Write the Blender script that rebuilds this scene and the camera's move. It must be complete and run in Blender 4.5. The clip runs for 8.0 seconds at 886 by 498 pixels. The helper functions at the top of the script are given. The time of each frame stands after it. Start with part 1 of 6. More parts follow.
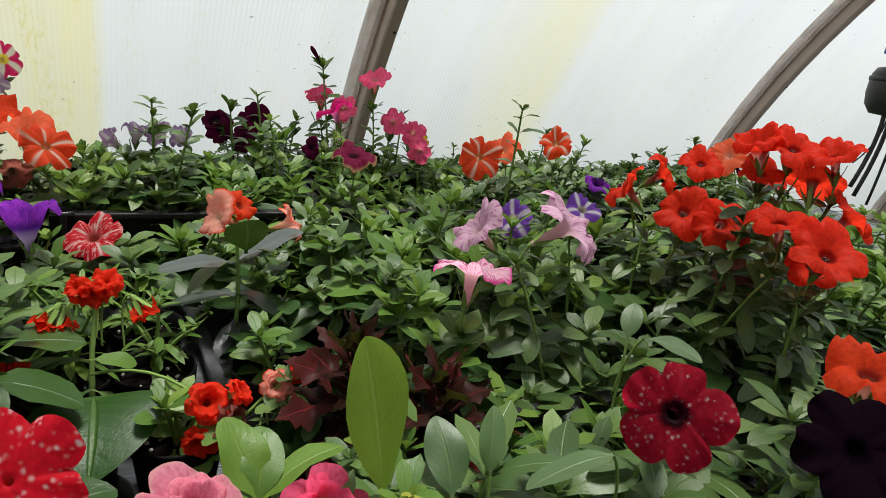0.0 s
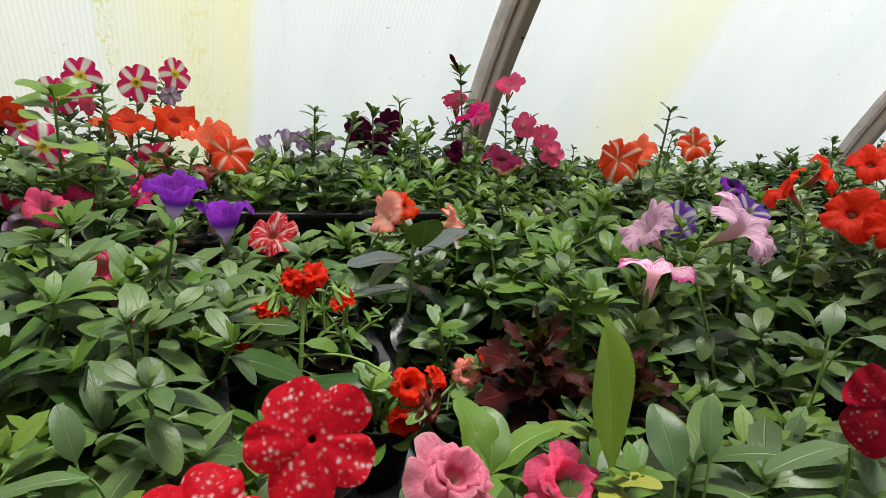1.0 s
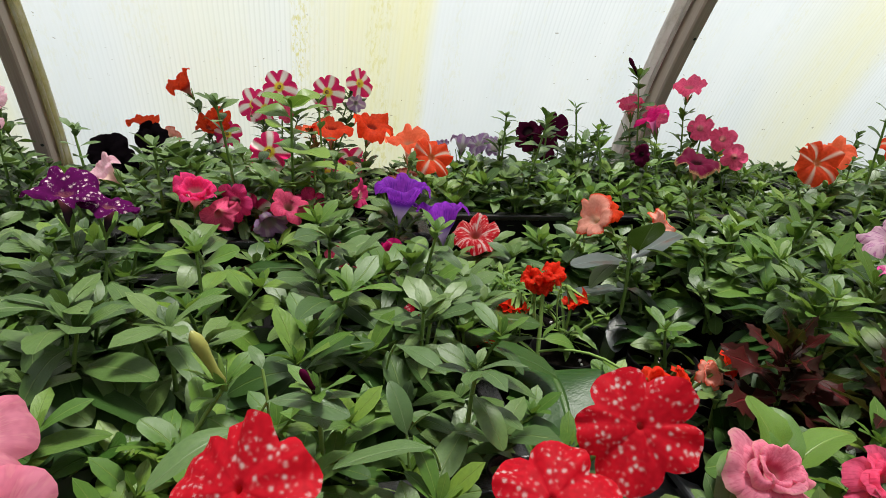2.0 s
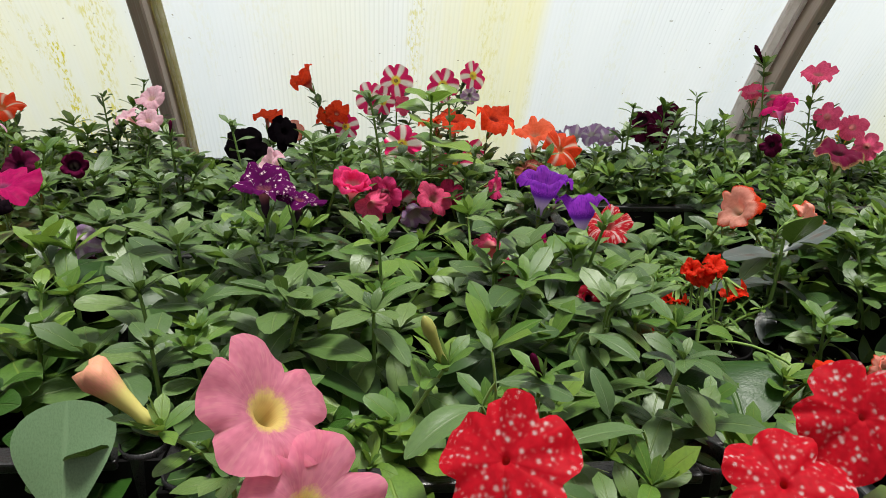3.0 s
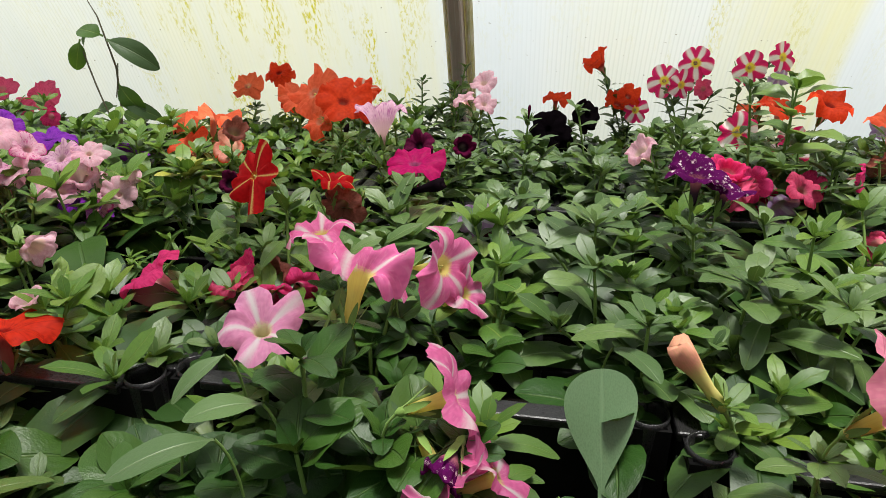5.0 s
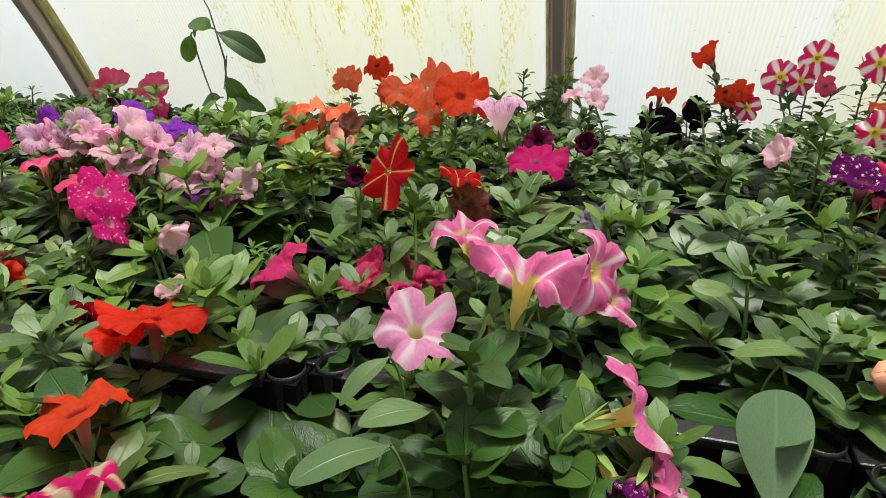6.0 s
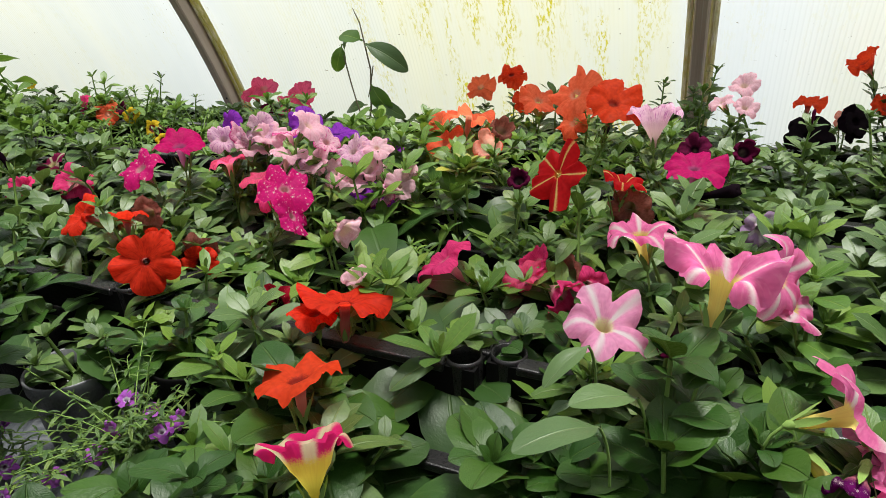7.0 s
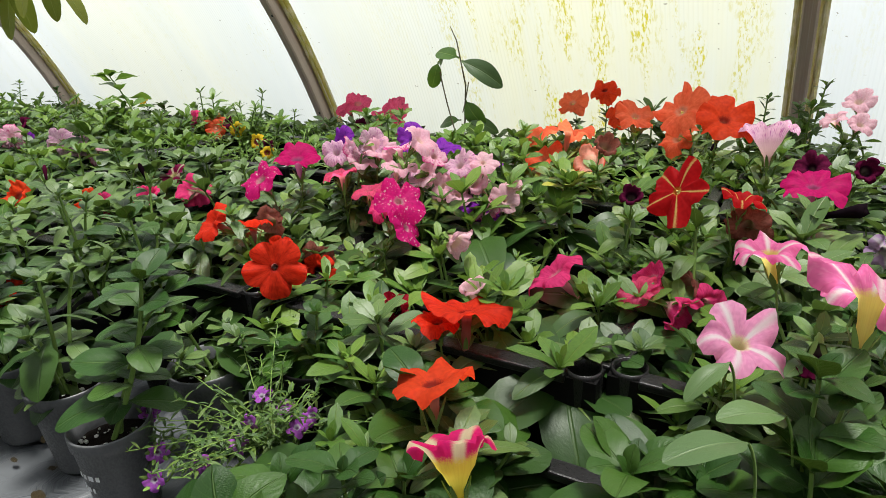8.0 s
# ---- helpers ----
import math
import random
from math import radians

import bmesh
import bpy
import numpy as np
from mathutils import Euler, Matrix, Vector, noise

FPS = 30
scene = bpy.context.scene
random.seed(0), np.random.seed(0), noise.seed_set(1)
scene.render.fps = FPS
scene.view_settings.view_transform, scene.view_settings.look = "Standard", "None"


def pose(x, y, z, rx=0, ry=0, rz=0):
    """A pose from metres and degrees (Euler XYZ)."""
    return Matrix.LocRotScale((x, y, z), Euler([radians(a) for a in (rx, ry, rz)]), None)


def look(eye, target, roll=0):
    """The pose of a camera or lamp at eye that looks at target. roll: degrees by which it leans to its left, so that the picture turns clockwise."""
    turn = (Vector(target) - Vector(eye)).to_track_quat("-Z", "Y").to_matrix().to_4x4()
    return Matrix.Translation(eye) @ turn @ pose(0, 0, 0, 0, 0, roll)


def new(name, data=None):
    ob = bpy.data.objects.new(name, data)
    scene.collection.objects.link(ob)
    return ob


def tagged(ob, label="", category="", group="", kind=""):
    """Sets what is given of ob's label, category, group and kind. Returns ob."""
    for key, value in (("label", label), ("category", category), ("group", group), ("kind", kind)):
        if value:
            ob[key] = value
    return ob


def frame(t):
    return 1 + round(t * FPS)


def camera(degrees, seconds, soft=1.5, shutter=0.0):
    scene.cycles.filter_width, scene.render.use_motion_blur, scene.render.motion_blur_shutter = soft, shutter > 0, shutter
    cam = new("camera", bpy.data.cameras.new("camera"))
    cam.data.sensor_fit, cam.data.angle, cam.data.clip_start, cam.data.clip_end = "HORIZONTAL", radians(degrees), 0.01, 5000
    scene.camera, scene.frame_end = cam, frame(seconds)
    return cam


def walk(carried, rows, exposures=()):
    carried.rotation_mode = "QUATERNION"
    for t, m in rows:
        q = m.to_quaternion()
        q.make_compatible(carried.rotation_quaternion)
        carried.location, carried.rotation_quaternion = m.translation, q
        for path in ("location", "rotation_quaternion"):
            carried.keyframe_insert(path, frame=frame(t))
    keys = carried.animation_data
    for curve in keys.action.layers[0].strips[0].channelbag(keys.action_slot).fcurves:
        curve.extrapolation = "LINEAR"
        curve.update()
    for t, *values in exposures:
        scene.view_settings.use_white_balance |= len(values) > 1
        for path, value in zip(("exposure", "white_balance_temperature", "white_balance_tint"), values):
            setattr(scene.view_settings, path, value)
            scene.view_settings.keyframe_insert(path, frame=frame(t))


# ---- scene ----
cam = camera(69.7, 8.0, 0.6)
METRES, EYE, TILT, LEAN, TURN = 0.85, 1.25, 20.56, 17.155, -36.25
ROWS = [
    (0.0, 0.0, 0.0, 0.0, 17.58, -43.02, -19.85),
    (0.5, -0.0169, -0.0204, -0.0027, 18.18, -43.21, -19.31),
    (1.0, -0.0958, -0.0729, -0.0089, 23.82, -44.69, -15.02),
    (1.5, -0.1848, -0.1344, -0.0168, 29.16, -45.32, -11.35),
    (2.0, -0.2308, -0.1745, -0.0213, 31.45, -46.03, -9.23),
    (3.5, -0.3867, -0.3187, 0.0014, 37.86, -48.05, -3.69),
    (4.0, -0.451, -0.3825, 0.0142, 40.16, -48.09, -1.89),
    (4.5, -0.5039, -0.4436, 0.0123, 44.74, -49.12, 1.17),
    (6.0, -0.6242, -0.5375, 0.0042, 53.2, -49.96, 6.22),
    (6.5, -0.6324, -0.5857, 0.0218, 56.98, -49.14, 8.95),
    (7.0, -0.6422, -0.625, 0.0344, 60.67, -47.96, 11.3),
    (7.5, -0.6492, -0.654, 0.0492, 62.91, -47.06, 13.04),
    (8.0, -0.6539, -0.6862, 0.0652, 65.91, -45.59, 14.65),
]
EXPOSURES = [(0.0, 0.80), (0.5, 0.85), (1.0, 0.96), (3.5, 0.95), (8.0, 1.12)]
walk(cam, [(t, pose(0, 0, EYE, TILT, LEAN, TURN) @ pose(METRES * x, METRES * y, METRES * z, 90 + pitch, roll, yaw)) for t, x, y, z, yaw, pitch, roll in ROWS], EXPOSURES)


# ---- world and light ----
EXTENT_WEST, EXTENT_EAST = -8.0, 6.5
ARCH_Y, ARCH_Z, ARCH_R = -0.68, -0.03, 2.53      # the tunnel's round section
RIB_X = [-6.90, -5.40, -3.90, -2.32, -0.85, 0.62, 2.09, 3.56, 5.03]
BENCH = 0.80

world = bpy.data.worlds.new("overcast_sky")
scene.world = world
world.use_nodes = True
wt = world.node_tree
sky = wt.nodes.new("ShaderNodeTexSky")
sky.sky_type, sky.sun_disc = "NISHITA", False
sky.sun_elevation, sky.sun_rotation = radians(83), radians(63)
sky.air_density, sky.dust_density, sky.ozone_density = 1.0, 1.5, 1.0
soften = wt.nodes.new("ShaderNodeHueSaturation")
soften.inputs["Saturation"].default_value = 0.35
wt.links.new(sky.outputs[0], soften.inputs["Color"])
wt.links.new(soften.outputs[0], wt.nodes["Background"].inputs[0])
wt.nodes["Background"].inputs[1].default_value = 0.057

sun = new("sun", bpy.data.lights.new("sun", "SUN"))
sun.data.energy, sun.data.angle, sun.data.color = 4.4, radians(14), (1.0, 0.97, 0.92)
sun.matrix_world = look((0.6, 0.3, 6.0), (0, 0, 0))


# ---- building blocks ----
def mesh_of(name, verts, faces, mats=(), uvs=None, smooth=True, which=None):
    me = bpy.data.meshes.new(name)
    me.from_pydata([tuple(v) for v in verts], [], [tuple(f) for f in faces])
    if uvs is not None:
        layer = me.uv_layers.new(name="UVMap")
        idx = np.empty(len(me.loops), dtype=np.int32)
        me.loops.foreach_get("vertex_index", idx)
        layer.data.foreach_set("uv", np.asarray(uvs, dtype=np.float32)[idx].ravel())
    for m in mats:
        me.materials.append(m)
    me.polygons.foreach_set("use_smooth", np.full(len(me.polygons), smooth))
    if which is not None:
        me.polygons.foreach_set("material_index", np.asarray(which, dtype=np.int32))
    me.update()
    return me


def mesh_bm(name, bm, mats=(), smooth=False):
    me = bpy.data.meshes.new(name)
    bmesh.ops.recalc_face_normals(bm, faces=bm.faces)
    bm.to_mesh(me)
    bm.free()
    for m in mats:
        me.materials.append(m)
    me.polygons.foreach_set("use_smooth", np.full(len(me.polygons), smooth))
    return me


def part(name, me, parent, m=None, label=""):
    ob = new(name, me)
    ob.parent = parent
    if m is not None:
        ob.matrix_basis = m
    if label:
        ob["label"] = label
    return ob


def box_bm(bm, x0, x1, y0, y1, z0, z1, bevel=0.0):
    """Adds a box, with rounded edges where bevel is given."""
    got = bmesh.ops.create_cube(bm, size=1.0)
    bmesh.ops.transform(bm, verts=got["verts"], matrix=Matrix.LocRotScale(
        ((x0 + x1) / 2, (y0 + y1) / 2, (z0 + z1) / 2), None, (x1 - x0, y1 - y0, z1 - z0)))
    if bevel:
        edges = list({e for v in got["verts"] for e in v.link_edges})
        bmesh.ops.bevel(bm, geom=edges, offset=bevel, segments=2, affect="EDGES", profile=0.5)


def box_mesh(name, mat, x0, x1, y0, y1, z0, z1, bevel=0.002):
    bm = bmesh.new()
    box_bm(bm, x0, x1, y0, y1, z0, z1, bevel)
    return mesh_bm(name, bm, [mat])


def tube(points, radii, sides=6, cap=True):
    """Verts and faces of a round bar along points."""
    pts = [Vector(p) for p in points]
    radii = list(radii) if hasattr(radii, "__len__") else [radii] * len(pts)
    verts, faces = [], []
    side = Vector((1, 0, 0))
    for i, p in enumerate(pts):
        d = (pts[min(i + 1, len(pts) - 1)] - pts[max(i - 1, 0)]).normalized()
        side = side - d * side.dot(d)
        if side.length < 1e-4:
            side = d.orthogonal()
        side.normalize()
        other = d.cross(side)
        for k in range(sides):
            a = 2 * math.pi * k / sides
            verts.append(p + (side * math.cos(a) + other * math.sin(a)) * radii[i])
    for i in range(len(pts) - 1):
        for k in range(sides):
            a, b = i * sides + k, i * sides + (k + 1) % sides
            faces.append((a, b, b + sides, a + sides))
    if cap:
        faces.append(tuple(range(sides))[::-1])
        faces.append(tuple(len(verts) - sides + k for k in range(sides)))
    return verts, faces


def lathe(profile, seg=32, centre=(0, 0, 0)):
    """Verts and faces of rings (r, z) turned round z."""
    verts, faces = [], []
    for r, z in profile:
        for k in range(seg):
            a = 2 * math.pi * k / seg
            verts.append((centre[0] + r * math.cos(a), centre[1] + r * math.sin(a), centre[2] + z))
    for i in range(len(profile) - 1):
        for k in range(seg):
            a, b = i * seg + k, i * seg + (k + 1) % seg
            faces.append((a, b, b + seg, a + seg))
    return verts, faces


def bezier(a, b, c, n):
    a, b, c = Vector(a), Vector(b), Vector(c)
    return [a * (1 - t) ** 2 + b * 2 * t * (1 - t) + c * t * t for t in (i / n for i in range(n + 1))]


# ---- materials ----
class Shade:
    """A small helper for node trees."""

    def __init__(self, name):
        self.mat = bpy.data.materials.new(name)
        self.mat.use_nodes = True
        self.tree = self.mat.node_tree
        self.tree.nodes.clear()
        self.out = self.tree.nodes.new("ShaderNodeOutputMaterial")

    def node(self, kind, **inputs):
        n = self.tree.nodes.new(kind)
        for key, value in inputs.items():
            self.put(n.inputs[key.replace("_", " ")], value)
        return n

    def put(self, socket, value):
        if isinstance(value, bpy.types.NodeSocket):
            self.tree.links.new(value, socket)
        else:
            socket.default_value = (*value, 1.0) if isinstance(value, tuple) and len(value) == 3 and socket.type == "RGBA" else value

    def math(self, op, a, b=None, clamp=False):
        n = self.tree.nodes.new("ShaderNodeMath")
        n.operation, n.use_clamp = op, clamp
        self.put(n.inputs[0], a)
        if b is not None:
            self.put(n.inputs[1], b)
        return n.outputs[0]

    def mix(self, fac, a, b, blend="MIX"):
        n = self.tree.nodes.new("ShaderNodeMix")
        n.data_type, n.blend_type = "RGBA", blend
        self.put(n.inputs[0], fac)
        self.put(n.inputs[6], a)
        self.put(n.inputs[7], b)
        return n.outputs[2]

    def span(self, value, a, b, c=0.0, d=1.0, smooth=True):
        n = self.tree.nodes.new("ShaderNodeMapRange")
        n.interpolation_type = "SMOOTHSTEP" if smooth else "LINEAR"
        for k, v in zip(range(5), (value, a, b, c, d)):
            self.put(n.inputs[k], v)
        return n.outputs[0]

    def ramp(self, fac, stops):
        n = self.tree.nodes.new("ShaderNodeValToRGB")
        el = n.color_ramp.elements
        while len(el) < len(stops):
            el.new(0.5)
        for e, (pos, col) in zip(el, stops):
            e.position, e.color = pos, (*col, 1)
        self.put(n.inputs[0], fac)
        return n.outputs[0]

    def noise(self, scale, detail=3.0, rough=0.5, vector=None, out=0):
        n = self.tree.nodes.new("ShaderNodeTexNoise")
        n.inputs["Scale"].default_value, n.inputs["Detail"].default_value, n.inputs["Roughness"].default_value = scale, detail, rough
        if vector is not None:
            self.put(n.inputs["Vector"], vector)
        return n.outputs[out]

    def coords(self, which="Object"):
        return self.tree.nodes.new("ShaderNodeTexCoord").outputs[which]

    def uv(self):
        s = self.tree.nodes.new("ShaderNodeSeparateXYZ")
        self.put(s.inputs[0], self.coords("UV"))
        return s.outputs[0], s.outputs[1]

    def join(self, x, y, z=0.0):
        n = self.tree.nodes.new("ShaderNodeCombineXYZ")
        for k, v in enumerate((x, y, z)):
            self.put(n.inputs[k], v)
        return n.outputs[0]

    def bump(self, height, strength=0.3, distance=0.002):
        n = self.tree.nodes.new("ShaderNodeBump")
        n.inputs["Strength"].default_value, n.inputs["Distance"].default_value = strength, distance
        self.put(n.inputs["Height"], height)
        return n.outputs[0]

    def plain(self, color, rough=0.5, normal=None, metal=0.0, spec=0.5, sheen=0.0, thin=0.0, thin_color=None, coat=0.0):
        """Principled, mixed with light that comes through a thin sheet."""
        p = self.tree.nodes.new("ShaderNodeBsdfPrincipled")
        self.put(p.inputs["Base Color"], color)
        self.put(p.inputs["Roughness"], rough)
        self.put(p.inputs["Metallic"], metal)
        p.inputs["Specular IOR Level"].default_value = spec
        p.inputs["Sheen Weight"].default_value = sheen
        p.inputs["Coat Weight"].default_value = coat
        if normal is not None:
            self.put(p.inputs["Normal"], normal)
        last = p.outputs[0]
        if thin:
            t = self.tree.nodes.new("ShaderNodeBsdfTranslucent")
            self.put(t.inputs[0], thin_color if thin_color is not None else color)
            m = self.tree.nodes.new("ShaderNodeMixShader")
            m.inputs[0].default_value = thin
            self.tree.links.new(last, m.inputs[1])
            self.tree.links.new(t.outputs[0], m.inputs[2])
            last = m.outputs[0]
        self.tree.links.new(last, self.out.inputs[0])
        return self.mat

    def any_random(self):
        """A number that differs from object to object and from leaf to leaf."""
        a = self.tree.nodes.new("ShaderNodeObjectInfo").outputs["Random"]
        b = self.tree.nodes.new("ShaderNodeNewGeometry").outputs["Random Per Island"]
        return self.math("FRACT", self.math("ADD", a, b))


LEAF_DEPTH = 0.64


def leaf_material(name, stops, rib, rough=0.40, sheen=0.02, thin=0.12, spec=0.42, relief=0.55):
    s = Shade(name)
    stops = [(a, tuple(c * LEAF_DEPTH for c in b)) for a, b in stops]
    rib = tuple(c * LEAF_DEPTH for c in rib)
    u, v = s.uv()
    col = s.ramp(s.any_random(), stops)
    blotch = s.noise(55.0, 3.0)
    col = s.mix(s.span(blotch, 0.35, 0.75, 0.0, 0.45), col, s.mix(0.6, col, (0.02, 0.05, 0.015)))
    off = s.math("ABSOLUTE", s.math("SUBTRACT", u, 0.5))
    mid = s.span(off, 0.010, 0.040, 0.6, 0.0)
    # side veins run out and forward from the midrib
    side = s.math("SINE", s.math("MULTIPLY", s.math("SUBTRACT", v, s.math("MULTIPLY", off, 0.7)), 44.0))
    vein = s.span(side, 0.8, 1.0, 0.0, 0.07 if relief < 0.9 else 0.16)
    col = s.mix(s.math("MAXIMUM", mid, vein), col, rib)
    col = s.mix(s.span(v, 0.0, 0.12, 0.5, 0.0), col, rib)
    tops = s.math("ADD", s.math("MULTIPLY", s.math("MULTIPLY", side, s.span(s.noise(1.0, 1.0, 0.5, s.join(s.math("MULTIPLY", u, 3.0), s.math("MULTIPLY", v, 4.0), s.any_random())), 0.35, 0.65)), -0.045), s.math("ADD", s.math("MULTIPLY", mid, -1.2), s.math("MULTIPLY", s.noise(1.0, 2.0, 0.5, s.join(s.math("MULTIPLY", u, 26.0), s.math("MULTIPLY", v, 40.0), s.any_random())), 0.22)))
    return s.plain(col, rough, s.bump(tops, relief, 0.0018), spec=spec, sheen=sheen, thin=thin,
                   thin_color=s.mix(0.3, col, (0.22, 0.34, 0.04)))


GREEN = leaf_material("petunia_leaf_green", [(0.0, (0.036, 0.090, 0.016)), (0.35, (0.066, 0.142, 0.024)),
                      (0.7, (0.104, 0.198, 0.030)), (0.93, (0.160, 0.260, 0.034)), (1.0, (0.200, 0.285, 0.036))], (0.150, 0.235, 0.045), thin=0.20)
BLUEGREEN = leaf_material("petunia_leaf_greyish", [(0.0, (0.052, 0.112, 0.026)), (0.5, (0.096, 0.180, 0.040)),
                          (1.0, (0.160, 0.255, 0.064))], (0.20, 0.29, 0.09), thin=0.18)
FRESH = leaf_material("fresh_leaf", [(0.0, (0.085, 0.200, 0.026)), (0.6, (0.150, 0.290, 0.038)), (1.0, (0.230, 0.370, 0.046))], (0.26, 0.38, 0.07), thin=0.30)
# older low leaves, darkened further to put the canopy's shade into their colour
LOWSHADE = leaf_material("shade_low_leaf", [(0.0, (0.022, 0.062, 0.011)), (0.5, (0.034, 0.086, 0.016)), (1.0, (0.054, 0.112, 0.022))], (0.075, 0.135, 0.040), sheen=0.0, spec=0.25)
BIGLEAF = leaf_material("large_front_leaf", [(0.0, (0.017, 0.062, 0.007)), (0.5, (0.030, 0.092, 0.010)), (1.0, (0.056, 0.130, 0.015))], (0.10, 0.18, 0.045), sheen=0.0, spec=0.27, relief=0.9)
BIGOVAL = leaf_material("downy_oval_leaf", [(0.0, (0.060, 0.122, 0.034)), (0.5, (0.080, 0.152, 0.044)), (1.0, (0.105, 0.190, 0.050))], (0.15, 0.23, 0.08), rough=0.42, sheen=0.08, relief=0.5)
SPOON = leaf_material("pale_smooth_leaf", [(0.0, (0.165, 0.285, 0.140)), (1.0, (0.185, 0.305, 0.150))], (0.22, 0.35, 0.18), rough=0.5, relief=0.16)
BLADE = leaf_material("bright_young_leaf", [(0.0, (0.24, 0.40, 0.035)), (1.0, (0.32, 0.50, 0.050))], (0.36, 0.50, 0.10), rough=0.42, thin=0.5, relief=0.4)
DARKLEAF = leaf_material("dark_glossy_leaf", [(0.0, (0.030, 0.042, 0.036)), (1.0, (0.052, 0.068, 0.060))], (0.12, 0.14, 0.13), rough=0.31, sheen=0.0, thin=0.03, spec=0.9, relief=0.15)
COLEUS = leaf_material("coleus_leaf", [(0.0, (0.016, 0.002, 0.004)), (0.6, (0.034, 0.004, 0.007)), (1.0, (0.095, 0.008, 0.013))], (0.20, 0.018, 0.026), rough=0.4, sheen=0.0, thin=0.12, spec=0.06)
YELLOWLEAF = leaf_material("yellowed_leaf", [(0.0, (0.45, 0.42, 0.05)), (1.0, (0.35, 0.38, 0.06))], (0.5, 0.5, 0.15))
DRYLEAF = leaf_material("dry_leaf", [(0.0, (0.030, 0.020, 0.012)), (1.0, (0.070, 0.045, 0.025))], (0.08, 0.055, 0.03), spec=0.1, thin=0.0)
VINE = leaf_material("vine_leaf", [(0.0, (0.16, 0.20, 0.02)), (1.0, (0.26, 0.28, 0.03))], (0.3, 0.32, 0.08), sheen=0.0, thin=0.45)

s = Shade("green_stem")
STEM = s.plain(s.mix(s.noise(90.0), (0.10, 0.19, 0.036), (0.185, 0.28, 0.065)), 0.6, s.bump(s.noise(500.0), 0.3, 0.0004), sheen=0.05, spec=0.2)
s = Shade("woody_stem")
TWIG = s.plain(s.mix(s.noise(60.0), (0.07, 0.06, 0.035), (0.15, 0.12, 0.07)), 0.7, s.bump(s.noise(200.0), 0.4, 0.001))


PETAL_DEPTH = 0.98


def petal_material(name, base, deep=None, throat=(0.9, 0.75, 0.08), throat_r=0.30, star=None, star_w=0.17, vein=None,
                   vein_a=0.5, speck=0.0, edge=None, tube_c=None, thin=0.64):
    """Petunia petals: u turns round the flower, v runs from the tube's foot to the rim."""
    s = Shade(name)
    base, throat = tuple(c * PETAL_DEPTH for c in base), tuple(c * PETAL_DEPTH for c in throat)
    deep = tuple(c * PETAL_DEPTH * 0.85 for c in deep) if deep else None
    star = tuple(c * 0.86 for c in star) if star else None
    u, v = s.uv()
    lobe = s.math("ABSOLUTE", s.math("SUBTRACT", s.math("FRACT", s.math("MULTIPLY", u, 5.0)), 0.5))
    wob = s.noise(45.0, 1.0)
    shade = s.mix(s.span(s.noise(18.0, 0.0), 0.25, 0.8, 0.0, 0.55), base, deep or tuple(c * 0.85 for c in base))
    r = s.tree.nodes.new("ShaderNodeObjectInfo").outputs["Random"]
    shade = s.mix(s.math("MULTIPLY", r, 0.25), shade, tuple(min(1.0, c * 1.15 + 0.02) for c in base))
    if vein:
        lines = s.noise(1.0, 2.0, 0.6, s.join(s.math("MULTIPLY", u, 75.0), s.math("MULTIPLY", v, 3.5)))
        shade = s.mix(s.span(lines, 0.50, 0.66, 0.0, vein_a), shade, vein)
    if star:
        width = s.math("MULTIPLY", s.span(v, 0.25, 1.0, 1.0, 0.35, False), star_w)
        ragged = s.math("ADD", lobe, s.math("MULTIPLY", s.math("SUBTRACT", wob, 0.5), 0.06))
        shade = s.mix(s.span(s.math("SUBTRACT", ragged, width), -min(0.09, star_w * 0.6), min(0.07, star_w * 0.55), 0.95, 0.0), shade, star)
    if edge:
        shade = s.mix(s.span(s.math("ADD", v, s.math("MULTIPLY", s.math("SUBTRACT", wob, 0.5), 0.2)), 0.88, 0.99), shade, edge)
    if speck:
        vo = s.tree.nodes.new("ShaderNodeTexVoronoi")
        vo.inputs["Scale"].default_value = 290.0
        drift = s.tree.nodes.new("ShaderNodeVectorMath")
        drift.operation = "MULTIPLY_ADD"
        s.put(drift.inputs[0], s.noise(260.0, 2.0, out=1))
        drift.inputs[1].default_value = (0.006, 0.006, 0.006)
        s.put(drift.inputs[2], s.coords("Object"))
        s.put(vo.inputs["Vector"], drift.outputs[0])
        sep = s.tree.nodes.new("ShaderNodeSeparateColor")
        s.put(sep.inputs[0], vo.outputs["Color"])
        size = s.math("MULTIPLY", s.math("POWER", sep.outputs[0], 2.6), speck * 1.15)
        dots = s.span(s.math("SUBTRACT", vo.outputs["Distance"], size), -0.10, 0.06, 1.0, 0.0)
        shade = s.mix(s.math("MULTIPLY", dots, s.span(v, 0.25, 0.4)), shade, (0.80, 0.62, 0.63))
    shade = s.mix(s.span(s.math("ADD", v, s.math("MULTIPLY", s.math("SUBTRACT", wob, 0.5), 0.12)), throat_r - 0.07, throat_r + 0.08, 1.0, 0.0), shade, throat)
    shade = s.mix(s.span(v, 0.10, 0.22, 1.0, 0.0), shade, tube_c or tuple(0.6 * c + 0.4 * d for c, d in zip(base, (0.35, 0.38, 0.15))))
    ribs = s.noise(1.0, 3.0, 0.6, s.join(s.math("MULTIPLY", u, 60.0), s.math("MULTIPLY", v, 2.5)))
    shade = s.mix(s.span(ribs, 0.40, 0.70, 0.0, 0.22), shade, s.mix(1.0, shade, (0.72, 0.55, 0.60), "MULTIPLY"))
    return s.plain(shade, 0.55, s.bump(ribs, 0.16, 0.0012), spec=0.10 if max(base) > 0.1 else 0.0, sheen=0.0, thin=thin)


